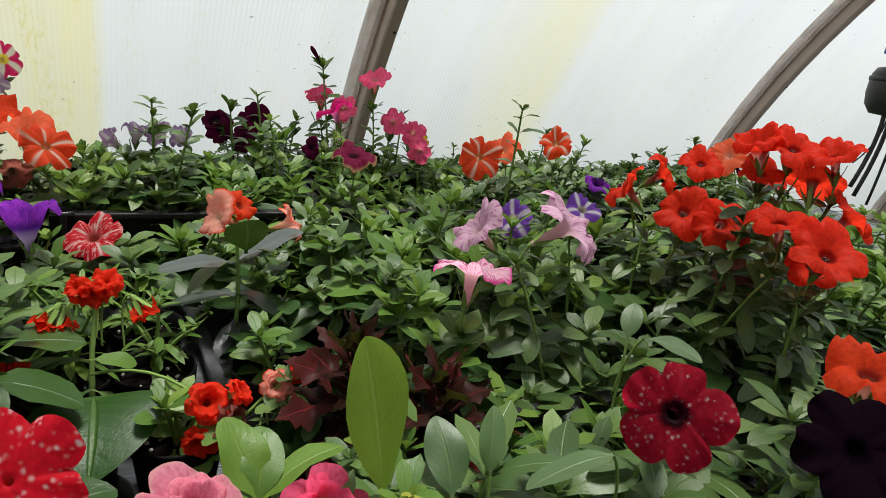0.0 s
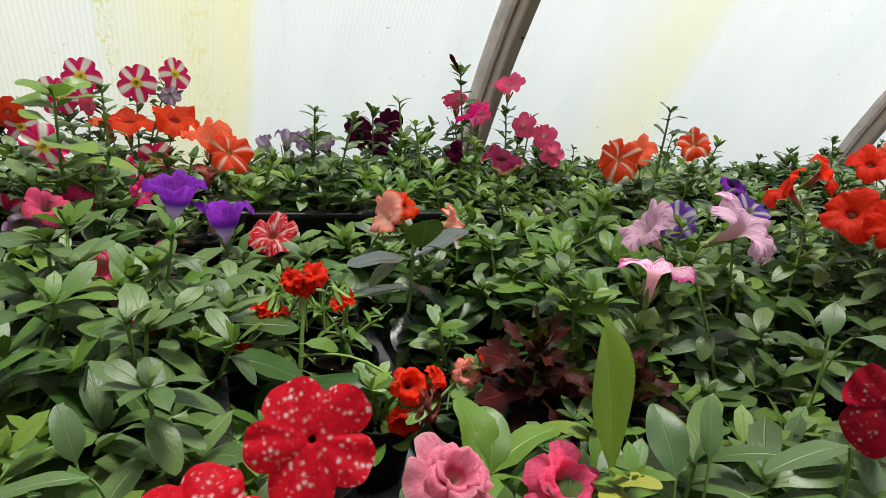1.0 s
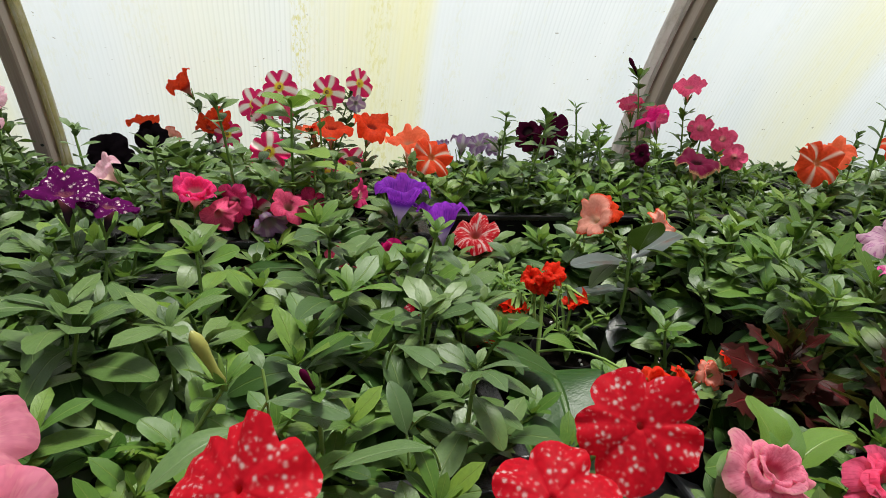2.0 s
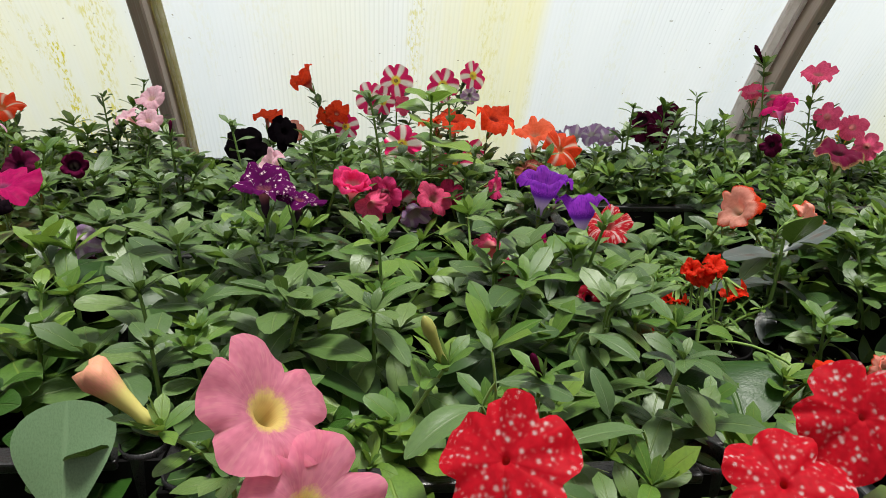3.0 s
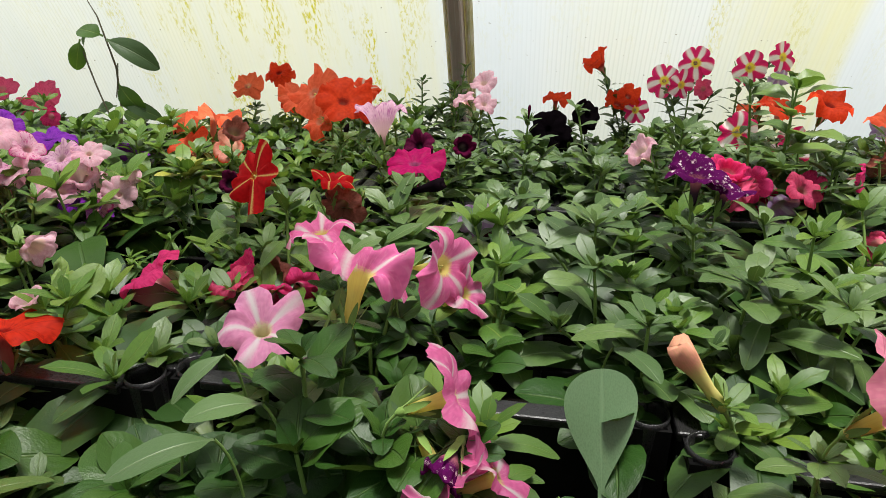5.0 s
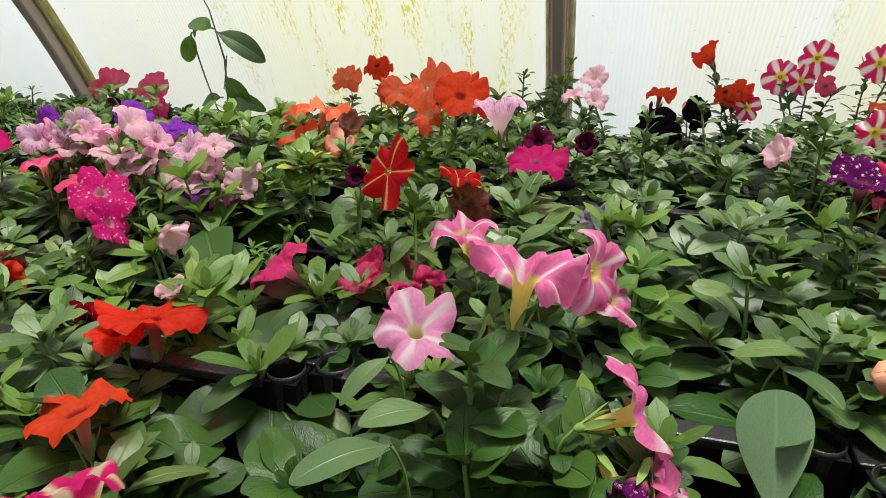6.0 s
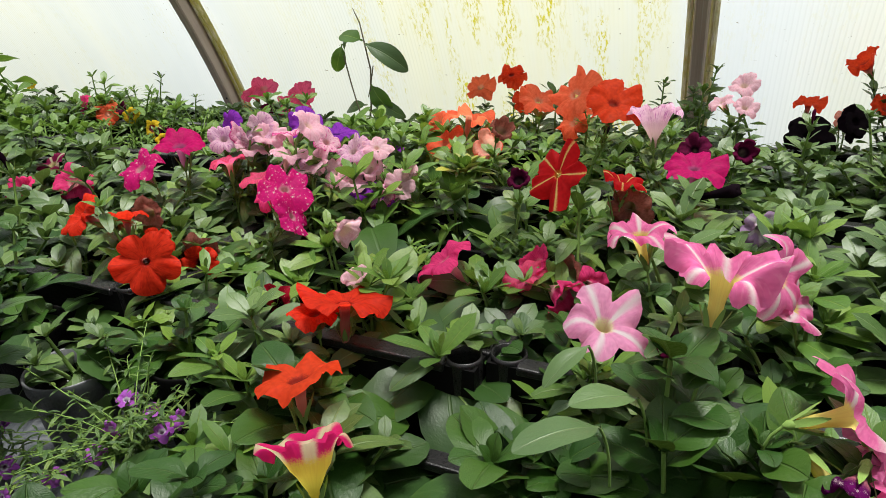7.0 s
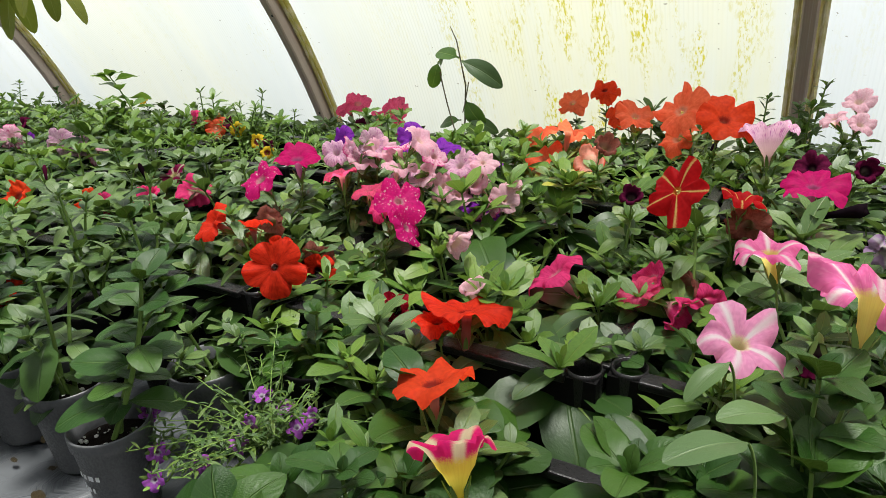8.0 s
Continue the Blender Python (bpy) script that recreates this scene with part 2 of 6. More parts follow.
PETALS = dict(
    red=petal_material("scarlet_petal", (0.80, 0.040, 0.012), (0.66, 0.022, 0.008), throat=(0.30, 0.010, 0.008), throat_r=0.25, vein=(0.46, 0.012, 0.008), tube_c=(0.40, 0.17, 0.14)),
    redspeck=petal_material("red_speckled_petal", (0.74, 0.010, 0.028), (0.58, 0.006, 0.018), throat=(0.50, 0.02, 0.03), throat_r=0.18, speck=0.46, tube_c=(0.35, 0.03, 0.03)),
    crimson=petal_material("crimson_speckled_petal", (0.36, 0.004, 0.022), (0.22, 0.002, 0.012), throat=(0.02, 0.001, 0.004), throat_r=0.36, speck=0.30, tube_c=(0.03, 0.004, 0.006)),
    pinkstar=petal_material("magenta_white_star_petal", (0.80, 0.028, 0.17), throat=(0.90, 0.72, 0.08), throat_r=0.36, star=(1.10, 1.04, 1.0), star_w=0.33, tube_c=(0.5, 0.2, 0.25), thin=0.72),
    orangestar=petal_material("orange_white_star_petal", (0.76, 0.075, 0.020), (0.64, 0.045, 0.014), throat=(0.50, 0.16, 0.05), throat_r=0.27, star=(0.85, 0.62, 0.50), star_w=0.13, tube_c=(0.62, 0.36, 0.25)),
    orange=petal_material("orange_red_petal", (0.86, 0.075, 0.020), (0.74, 0.045, 0.014), throat=(0.35, 0.03, 0.02), throat_r=0.27, tube_c=(0.50, 0.25, 0.18)),
    coral=petal_material("coral_petal", (0.96, 0.185, 0.085), (0.95, 0.135, 0.055), throat=(0.72, 0.28, 0.18), throat_r=0.30, vein=(0.72, 0.06, 0.03), vein_a=0.3, tube_c=(0.62, 0.34, 0.25), thin=0.72),
    salmon=petal_material("salmon_petal", (0.88, 0.40, 0.32), (0.86, 0.30, 0.22), throat=(0.84, 0.50, 0.38), throat_r=0.30, edge=(0.76, 0.08, 0.03)),
    black=petal_material("black_petal", (0.005, 0.002, 0.004), (0.003, 0.0015, 0.003), throat=(0.002, 0.001, 0.002), tube_c=(0.02, 0.012, 0.015), thin=0.03),
    blackplum=petal_material("black_plum_petal", (0.0045, 0.0012, 0.0035), (0.003, 0.0008, 0.0022), throat=(0.002, 0.001, 0.002), tube_c=(0.02, 0.01, 0.012), thin=0.04),
    burgundy=petal_material("burgundy_petal", (0.070, 0.004, 0.025), (0.035, 0.002, 0.014), throat=(0.015, 0.002, 0.010), tube_c=(0.08, 0.06, 0.05), thin=0.15),
    picotee=petal_material("burgundy_yellow_edge_petal", (0.20, 0.006, 0.050), throat=(0.06, 0.01, 0.02), edge=(0.42, 0.26, 0.12)),
    galaxy=petal_material("purple_white_spotted_petal", (0.075, 0.003, 0.060), (0.042, 0.002, 0.036), throat=(0.30, 0.10, 0.12), throat_r=0.24, speck=0.42, tube_c=(0.035, 0.02, 0.03), thin=0.22),
    magenta=petal_material("magenta_petal", (0.62, 0.008, 0.165), (0.48, 0.005, 0.12), throat=(0.45, 0.10, 0.25), throat_r=0.27, vein=(0.40, 0.005, 0.11), tube_c=(0.40, 0.14, 0.25)),
    magspeck=petal_material("magenta_white_flecked_petal", (0.66, 0.010, 0.200), (0.52, 0.007, 0.15), throat=(0.60, 0.30, 0.35), throat_r=0.27, speck=0.40, tube_c=(0.62, 0.40, 0.38)),
    hotpink=petal_material("rose_pink_petal", (0.86, 0.060, 0.250), (0.80, 0.045, 0.21), throat=(0.80, 0.40, 0.42), throat_r=0.28, vein=(0.58, 0.01, 0.10), tube_c=(0.66, 0.35, 0.35)),
    rose=petal_material("pink_petal", (0.92, 0.13, 0.28), (0.88, 0.10, 0.24), throat=(0.62, 0.22, 0.22), throat_r=0.28, vein=(0.55, 0.03, 0.08), vein_a=0.4, thin=0.7),
    violet=petal_material("violet_petal", (0.30, 0.040, 0.52), (0.23, 0.024, 0.42), throat=(0.06, 0.01, 0.16), throat_r=0.28, vein=(0.08, 0.01, 0.28), vein_a=0.6, tube_c=(0.22, 0.17, 0.27)),
    purplestar=petal_material("purple_white_star_petal", (0.20, 0.07, 0.46), throat=(0.45, 0.42, 0.30), star=(0.86, 0.80, 0.90), star_w=0.24),
    palepurple=petal_material("pale_lilac_star_petal", (0.50, 0.32, 0.56), throat=(0.45, 0.42, 0.38), star=(0.86, 0.78, 0.86), star_w=0.22),
    lilac=petal_material("lilac_veined_petal", (0.80, 0.52, 0.66), (0.74, 0.42, 0.60), throat=(0.62, 0.40, 0.45), throat_r=0.28, vein=(0.46, 0.09, 0.36), vein_a=0.75, tube_c=(0.60, 0.42, 0.40)),
    pinkvein=petal_material("pink_mottled_petal", (0.88, 0.54, 0.66), (0.84, 0.42, 0.58), throat=(0.62, 0.32, 0.35), throat_r=0.28, vein=(0.62, 0.05, 0.27), vein_a=0.85, edge=(0.66, 0.07, 0.30), tube_c=(0.66, 0.38, 0.42)),
    palepink=petal_material("pale_pink_petal", (0.86, 0.56, 0.65), (0.82, 0.44, 0.56), throat=(0.82, 0.58, 0.50), throat_r=0.28, vein=(0.72, 0.22, 0.32), vein_a=0.35, tube_c=(0.80, 0.52, 0.50)),
    pinkyellow=petal_material("soft_pink_yellow_throat_petal", (0.80, 0.27, 0.39), (0.76, 0.22, 0.34), throat=(0.90, 0.70, 0.24), throat_r=0.32, vein=(0.86, 0.42, 0.44), vein_a=0.3, tube_c=(0.58, 0.50, 0.14)),
    stripe=petal_material("pink_white_striped_petal", (0.80, 0.18, 0.42), (0.76, 0.14, 0.36), throat=(0.80, 0.68, 0.20), throat_r=0.29, star=(0.90, 0.78, 0.78), star_w=0.12, vein=(0.86, 0.34, 0.54), vein_a=0.4, tube_c=(0.78, 0.72, 0.22)),
    mauvestripe=petal_material("mauve_white_striped_petal", (0.84, 0.36, 0.58), (0.80, 0.30, 0.54), throat=(0.86, 0.80, 0.46), throat_r=0.24, star=(0.93, 0.84, 0.87), star_w=0.15, vein=(0.72, 0.20, 0.46), vein_a=0.4, tube_c=(0.55, 0.50, 0.20)),
    hotstripe=petal_material("hot_pink_yellow_striped_petal", (0.76, 0.022, 0.190), throat=(0.80, 0.64, 0.10), throat_r=0.36, star=(0.90, 0.80, 0.52), star_w=0.24, tube_c=(0.70, 0.62, 0.10)),
    redyellow=petal_material("red_yellow_star_petal", (0.56, 0.008, 0.012), (0.44, 0.005, 0.008), throat=(0.70, 0.45, 0.05), throat_r=0.18, star=(0.86, 0.60, 0.20), star_w=0.055),
    redvein=petal_material("red_white_veined_petal", (0.62, 0.012, 0.025), throat=(0.55, 0.10, 0.10), star=(0.84, 0.66, 0.64), star_w=0.07, vein=(0.86, 0.62, 0.60), vein_a=0.8),
    maroonstar=petal_material("maroon_cream_star_petal", (0.24, 0.010, 0.070), throat=(0.70, 0.60, 0.30), star=(0.74, 0.62, 0.45), star_w=0.18),
    faded=petal_material("faded_wilted_petal", (0.30, 0.10, 0.075), (0.20, 0.06, 0.05), throat=(0.20, 0.10, 0.07), vein=(0.14, 0.04, 0.03)),
    double=petal_material("pale_pink_double_petal", (0.80, 0.29, 0.40), (0.72, 0.17, 0.28), throat=(0.60, 0.10, 0.18), vein=(0.60, 0.12, 0.22), vein_a=0.5, edge=(0.74, 0.36, 0.38)),
    youngbud=petal_material("salmon_bud_petal", (0.66, 0.30, 0.20), (0.60, 0.34, 0.16), throat=(0.55, 0.50, 0.16), throat_r=0.42, tube_c=(0.34, 0.40, 0.10), thin=0.15),
    begonia=petal_material("scarlet_begonia_petal", (0.84, 0.045, 0.014), (0.66, 0.02, 0.008), throat=(0.70, 0.06, 0.03), throat_r=0.2, tube_c=(0.6, 0.10, 0.05)),
    lobelia=petal_material("lobelia_petal", (0.54, 0.14, 0.68), throat=(0.80, 0.74, 0.84), throat_r=0.34),
    yellow=petal_material("yellow_petal", (0.80, 0.55, 0.03), throat=(0.20, 0.03, 0.03), throat_r=0.45),
)

s = Shade("black_plastic")
PLASTIC = s.plain(s.mix(s.noise(30.0), (0.003, 0.003, 0.0035), (0.008, 0.0075, 0.007)), s.span(s.noise(45.0), 0.3, 0.7, 0.45, 0.7), s.bump(s.noise(120.0), 0.2, 0.0006), spec=0.06)
s = Shade("rim_plastic")
RIM = s.plain(s.mix(s.noise(30.0), (0.005, 0.005, 0.006), (0.016, 0.015, 0.015)), s.span(s.noise(60.0), 0.3, 0.7, 0.22, 0.45), s.bump(s.noise(120.0), 0.2, 0.0006), spec=0.38)
s = Shade("grey_pot_plastic")
POTGREY = s.plain(s.mix(s.noise(25.0), (0.055, 0.058, 0.062), (0.105, 0.109, 0.114)), s.span(s.noise(40.0), 0.3, 0.7, 0.35, 0.6), s.bump(s.noise(150.0), 0.15, 0.0005))
s = Shade("potting_soil")
vo = s.tree.nodes.new("ShaderNodeTexVoronoi")
vo.inputs["Scale"].default_value = 320.0
SOIL = s.plain(s.mix(s.noise(140.0, 5.0), (0.006, 0.004, 0.003), (0.035, 0.023, 0.015)), 0.9, s.bump(s.math("ADD", vo.outputs[0], s.noise(90.0, 4.0)), 1.0, 0.004), spec=0.1)
s = Shade("perlite")
PERLITE = s.plain(s.mix(s.noise(200.0), (0.62, 0.60, 0.55), (0.80, 0.79, 0.76)), 0.85)
s = Shade("grey_plastic_sheet")
SHEET = s.plain(s.mix(s.span(s.noise(7.0, 5.0), 0.35, 0.7), (0.05, 0.056, 0.062), (0.135, 0.142, 0.150)), s.span(s.noise(15.0), 0.3, 0.7, 0.22, 0.5), s.bump(s.noise(22.0, 4.0), 0.5, 0.006))
s = Shade("bench_wood")
st = s.join(s.math("MULTIPLY", s.uv()[0], 1.0), 0.0)
WOOD = s.plain(s.mix(s.noise(9.0, 5.0), (0.16, 0.12, 0.08), (0.30, 0.24, 0.17)), 0.75, s.bump(s.noise(60.0, 4.0), 0.4, 0.001))
s = Shade("concrete_floor")
CONCRETE = s.plain(s.mix(s.noise(3.0, 6.0), (0.06, 0.057, 0.052), (0.12, 0.114, 0.104)), 0.85, s.bump(s.noise(70.0, 5.0), 0.4, 0.002))
# dark surface of the unseen wall added behind the aisle
s = Shade("light_block_grey")
LIGHT_BLOCK = s.plain(s.mix(s.noise(2.0, 5.0), (0.085, 0.082, 0.078), (0.14, 0.136, 0.128)), 0.9, s.bump(s.noise(60.0, 4.0), 0.3, 0.002))
s = Shade("outside_grass")
LAWN = s.plain(s.mix(s.noise(1.5, 6.0), (0.05, 0.085, 0.03), (0.11, 0.15, 0.05)), 0.9)
s = Shade("cast_iron_black")
FIXTURE = s.plain(s.mix(s.noise(60.0), (0.012, 0.012, 0.012), (0.03, 0.029, 0.027)), 0.5, s.bump(s.noise(220.0), 0.2, 0.0005))
s = Shade("blue_tape")
BLUE = s.plain(s.mix(s.noise(70.0), (0.010, 0.10, 0.42), (0.02, 0.16, 0.55)), 0.4)
s = Shade("black_rubber_cable")
RUBBER = s.plain((0.014, 0.014, 0.015), 0.5, s.bump(s.noise(300.0), 0.2, 0.0004))
s = Shade("pale_ink")
INK = s.plain((0.62, 0.63, 0.64), 0.6)

# ribs: weathered brown timber bar on a pale glazing strip that algae has crept over
s = Shade("brown_timber")
st = s.join(s.math("MULTIPLY", s.uv()[0], 90.0), s.math("MULTIPLY", s.uv()[1], 5.0))
grain = s.noise(1.0, 4.0, 0.6, st)
col = s.mix(grain, (0.30, 0.225, 0.18), (0.52, 0.42, 0.35))
col = s.mix(s.span(s.noise(6.0, 4.0), 0.52, 0.72, 0.0, 0.5), col, (0.58, 0.52, 0.47))
BAR = s.plain(col, 0.75, s.bump(grain, 0.4, 0.001))
s = Shade("pale_glazing_strip")
dirt = s.noise(1.0, 5.0, 0.65, s.join(s.math("MULTIPLY", s.uv()[0], 30.0), s.math("MULTIPLY", s.uv()[1], 14.0)))
col = s.mix(s.span(dirt, 0.42, 0.68), (0.86, 0.81, 0.78), (0.64, 0.58, 0.53))
sep = s.tree.nodes.new("ShaderNodeSeparateXYZ")
s.put(sep.inputs[0], s.coords("Object"))
west = s.span(sep.outputs[0], -0.2, -1.2)
col = s.mix(s.math("MULTIPLY", west, s.span(dirt, 0.28, 0.58)), col, (0.56, 0.50, 0.15))
STRIP = s.plain(col, 0.6, s.bump(dirt, 0.4, 0.001), thin=0.6)

# twin-wall sheets: milky, fluted along the arch, stained by algae in bands and spots
s = Shade("milky_twin_wall_sheet")
xyz = s.tree.nodes.new("ShaderNodeSeparateXYZ")
s.put(xyz.inputs[0], s.coords("Object"))
px, pv = xyz.outputs[0], s.uv()[1]
flute = s.math("SINE", s.math("MULTIPLY", px, 2 * math.pi / 0.0105))
flute_a = s.span(s.noise(2.2, 2.0), 0.35, 0.65)
wide = s.noise(1.0, 4.0, 0.6, s.join(s.math("MULTIPLY", px, 2.6), s.math("MULTIPLY", pv, 0.7)))
milk = s.mix(s.span(wide, 0.3, 0.7), (0.795, 0.845, 0.870), (0.885, 0.915, 0.920))
milk = s.mix(s.math("MULTIPLY", s.span(flute, 0.1, 1.0), s.math("MULTIPLY", flute_a, 0.22)), milk, (0.50, 0.55, 0.56))
streak = s.noise(1.0, 5.0, 0.7, s.join(s.math("MULTIPLY", px, 42.0), s.math("MULTIPLY", pv, 3.0)))


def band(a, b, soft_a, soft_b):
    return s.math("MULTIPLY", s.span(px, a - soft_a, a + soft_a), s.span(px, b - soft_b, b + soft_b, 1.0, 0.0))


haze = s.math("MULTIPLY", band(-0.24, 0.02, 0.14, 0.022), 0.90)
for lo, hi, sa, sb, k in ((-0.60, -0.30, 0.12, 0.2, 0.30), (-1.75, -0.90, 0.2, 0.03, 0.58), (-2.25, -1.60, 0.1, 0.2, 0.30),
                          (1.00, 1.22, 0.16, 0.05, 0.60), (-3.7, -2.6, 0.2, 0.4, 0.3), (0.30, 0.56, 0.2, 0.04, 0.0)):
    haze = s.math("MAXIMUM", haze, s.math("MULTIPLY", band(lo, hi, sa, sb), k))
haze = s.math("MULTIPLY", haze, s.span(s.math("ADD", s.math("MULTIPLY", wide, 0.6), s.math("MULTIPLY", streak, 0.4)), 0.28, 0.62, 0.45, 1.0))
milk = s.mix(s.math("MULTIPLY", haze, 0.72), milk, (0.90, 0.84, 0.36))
spots = s.noise(1.0, 5.0, 0.75, s.join(s.math("MULTIPLY", px, 140.0), s.math("MULTIPLY", pv, 44.0)))
patch = s.noise(1.0, 3.0, 0.5, s.join(s.math("MULTIPLY", px, 17.0), s.math("MULTIPLY", pv, 2.6)))
spot = s.math("MULTIPLY", s.span(spots, 0.50, 0.57), s.span(patch, 0.475, 0.61))
where = s.math("MAXIMUM", s.math("MAXIMUM", s.math("MULTIPLY", band(-1.75, -0.95, 0.15, 0.1), 1.0), s.math("MAXIMUM", s.math("MULTIPLY", band(-0.36, -0.26, 0.03, 0.03), 0.8), s.math("MULTIPLY", band(-0.16, 0.02, 0.06, 0.015), 0.35))), 0.10)
milk = s.mix(s.math("MULTIPLY", spot, where), milk, (0.66, 0.60, 0.035))
fleck = s.math("MULTIPLY", s.span(s.noise(110.0, 2.0), 0.735, 0.76), s.span(s.noise(4.0, 2.0), 0.45, 0.6))
milk = s.mix(fleck, milk, (0.22, 0.20, 0.12))
tr = s.node("ShaderNodeBsdfTranslucent", Color=s.mix(1.0, milk, (0.775, 0.785, 0.80), "MULTIPLY"))
df = s.node("ShaderNodeBsdfPrincipled", Base_Color=milk, Roughness=0.35)
s.put(df.inputs["Normal"], s.bump(flute, 0.25, 0.0008))
mx = s.tree.nodes.new("ShaderNodeMixShader")
mx.inputs[0].default_value = 0.36
s.tree.links.new(tr.outputs[0], mx.inputs[1])
s.tree.links.new(df.outputs[0], mx.inputs[2])
s.tree.links.new(mx.outputs[0], s.out.inputs[0])
TWINWALL = s.mat

# unseen clear roof over the bench, added to let some light straight through
s = Shade("added_clear_roof_sheet")
film = s.mix(s.span(s.noise(3.0, 4.0), 0.3, 0.7), (0.80, 0.84, 0.84), (0.90, 0.91, 0.90))
tr = s.node("ShaderNodeBsdfTranslucent", Color=film)
cl = s.node("ShaderNodeBsdfTransparent", Color=(0.90, 0.91, 0.90))
mx = s.tree.nodes.new("ShaderNodeMixShader")
mx.inputs[0].default_value = 0.8
s.tree.links.new(tr.outputs[0], mx.inputs[1])
s.tree.links.new(cl.outputs[0], mx.inputs[2])
s.tree.links.new(mx.outputs[0], s.out.inputs[0])
CLEAR = s.mat


# ---- the tunnel ----
def arch_point(a, r):
    return ARCH_Y + r * math.cos(a), ARCH_Z + r * math.sin(a)


def arch_sheet(x0, x1, r, a0, a1, nx, na):
    verts, faces, uvs = [], [], []
    for i in range(na + 1):
        a = a0 + (a1 - a0) * i / na
        y, z = arch_point(a, r)
        for k in range(nx + 1):
            verts.append((x0 + (x1 - x0) * k / nx, y, z))
            uvs.append((k / nx, a * r))
    for i in range(na):
        for k in range(nx):
            p = i * (nx + 1) + k
            faces.append((p, p + 1, p + nx + 2, p + nx + 1))
    return verts, faces, uvs


def arch_bar(x0, x1, r0, r1, a0, a1, na):
    """A bar of square section that follows the arch."""
    verts, faces, uvs = [], [], []
    ring = ((x0, r1), (x0, r0 + 0.004), (x0 + 0.004, r0), (x1 - 0.004, r0), (x1, r0 + 0.004), (x1, r1))
    run = (0.0, 0.04, 0.045, 0.09, 0.095, 0.13)
    for i in range(na + 1):
        a = a0 + (a1 - a0) * i / na
        for (x, r), w in zip(ring, run):
            verts.append((x, *arch_point(a, r)))
            uvs.append((w, a * r0))
    n = len(ring)
    for i in range(na):
        for k in range(n):
            p, q = i * n + k, i * n + (k + 1) % n
            faces.append((p, q, q + n, p + n))
    return verts, faces, uvs


A0, A1, ROOF_A = radians(0.5), radians(179.5), radians(40)
tunnel = tagged(new("wall_arch"), "rounded greenhouse shell of milky fluted plastic sheets", "wall", kind="structure")
edges = [EXTENT_WEST] + RIB_X[1:] + [EXTENT_EAST]
for x0, x1 in zip(edges[:-1], edges[1:]):
    # the middle span, out of sight, is clear to bring in light from above
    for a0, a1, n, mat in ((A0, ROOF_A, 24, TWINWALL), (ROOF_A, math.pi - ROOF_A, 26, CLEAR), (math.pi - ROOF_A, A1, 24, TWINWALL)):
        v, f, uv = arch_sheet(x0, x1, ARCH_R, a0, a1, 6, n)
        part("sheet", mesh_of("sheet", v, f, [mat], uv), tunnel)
for x in RIB_X:
    rib = tagged(new("rib"), "curved brown timber rib on a pale glazing strip", "rib", group="greenhouse ribs", kind="structure")
    v, f, uv = arch_bar(x - (0.048 if x > 0.3 else 0.034), x + (0.026 if x > 0.3 else 0.034), ARCH_R - 0.016, ARCH_R - 0.002, A0, A1, 72)
    part("glazing_strip", mesh_of("glazing_strip", v, f, [STRIP], uv, smooth=False), rib, label="pale dirty glazing strip")
    v, f, uv = arch_bar(x - 0.028, x - 0.020, ARCH_R - 0.030, ARCH_R - 0.018, A0, A1, 72)
    part("bead", mesh_of("bead", v, f, [STRIP], uv, smooth=False), rib)
    v, f, uv = arch_bar(x + 0.020, x + 0.028, ARCH_R - 0.030, ARCH_R - 0.018, A0, A1, 72)
    part("bead", mesh_of("bead", v, f, [STRIP], uv, smooth=False), rib)
    v, f, uv = arch_bar(x - 0.0155, x + 0.0155, ARCH_R - 0.066, ARCH_R - 0.018, A0, A1, 72)
    part("bar", mesh_of("bar", v, f, [BAR], uv, smooth=False), rib)
    for k in range(10):
        a = radians(14 + 8.5 * k)
        y, z = arch_point(a, ARCH_R - 0.0675)
        v, f = lathe([(0.0, 0.002), (0.0025, 0.0016), (0.004, 0.0)], 8)
        m = Matrix.Translation((x + 0.006, y, z)) @ Matrix.Rotation(a - math.pi / 2 + math.pi, 4, "X")
        part("nail", mesh_of("nail", v, f, [RUBBER]), rib, m)
for name, x in (("wall_west", EXTENT_WEST), ("wall_east", EXTENT_EAST)):
    ring = [(x, *arch_point(A0 + (A1 - A0) * i / 48, ARCH_R)) for i in range(49)]
    tagged(new(name, mesh_of(name, ring, [tuple(range(49))], [TWINWALL], [(p[1], p[2]) for p in ring], smooth=False)),
           "end wall of milky plastic sheet", "wall", kind="structure")
floor_ob = new("floor", box_mesh("floor", CONCRETE, EXTENT_WEST, EXTENT_EAST, ARCH_Y - 2.6, ARCH_Y + 2.6, -0.10, 0.0, 0))
tagged(floor_ob, "worn grey concrete greenhouse floor", "floor", kind="structure")
v = [(-3000, -3000, -0.11), (3000, -3000, -0.11), (3000, 3000, -0.11), (-3000, 3000, -0.11)]
tagged(new("ground", mesh_of("ground", v, [(0, 1, 2, 3)], [LAWN])), "grass outside the greenhouse", "ground", kind="structure")

# unseen low wall, added to keep light from coming in under the bench
tagged(new("wall_north_base", box_mesh("wall_north_base", WOOD, EXTENT_WEST, EXTENT_EAST, 1.78, 1.83, 0.0, 0.62, 0)), "unseen low timber wall added to block light below the bench", "wall", kind="structure")
# unseen wall, added to cut the light from the aisle side
tagged(new("wall_south", box_mesh("wall_south", LIGHT_BLOCK, EXTENT_WEST, EXTENT_EAST, -1.76, -1.66, 0.0, 1.90, 0)), "unseen grey wall added behind the aisle to block light", "wall", kind="structure")

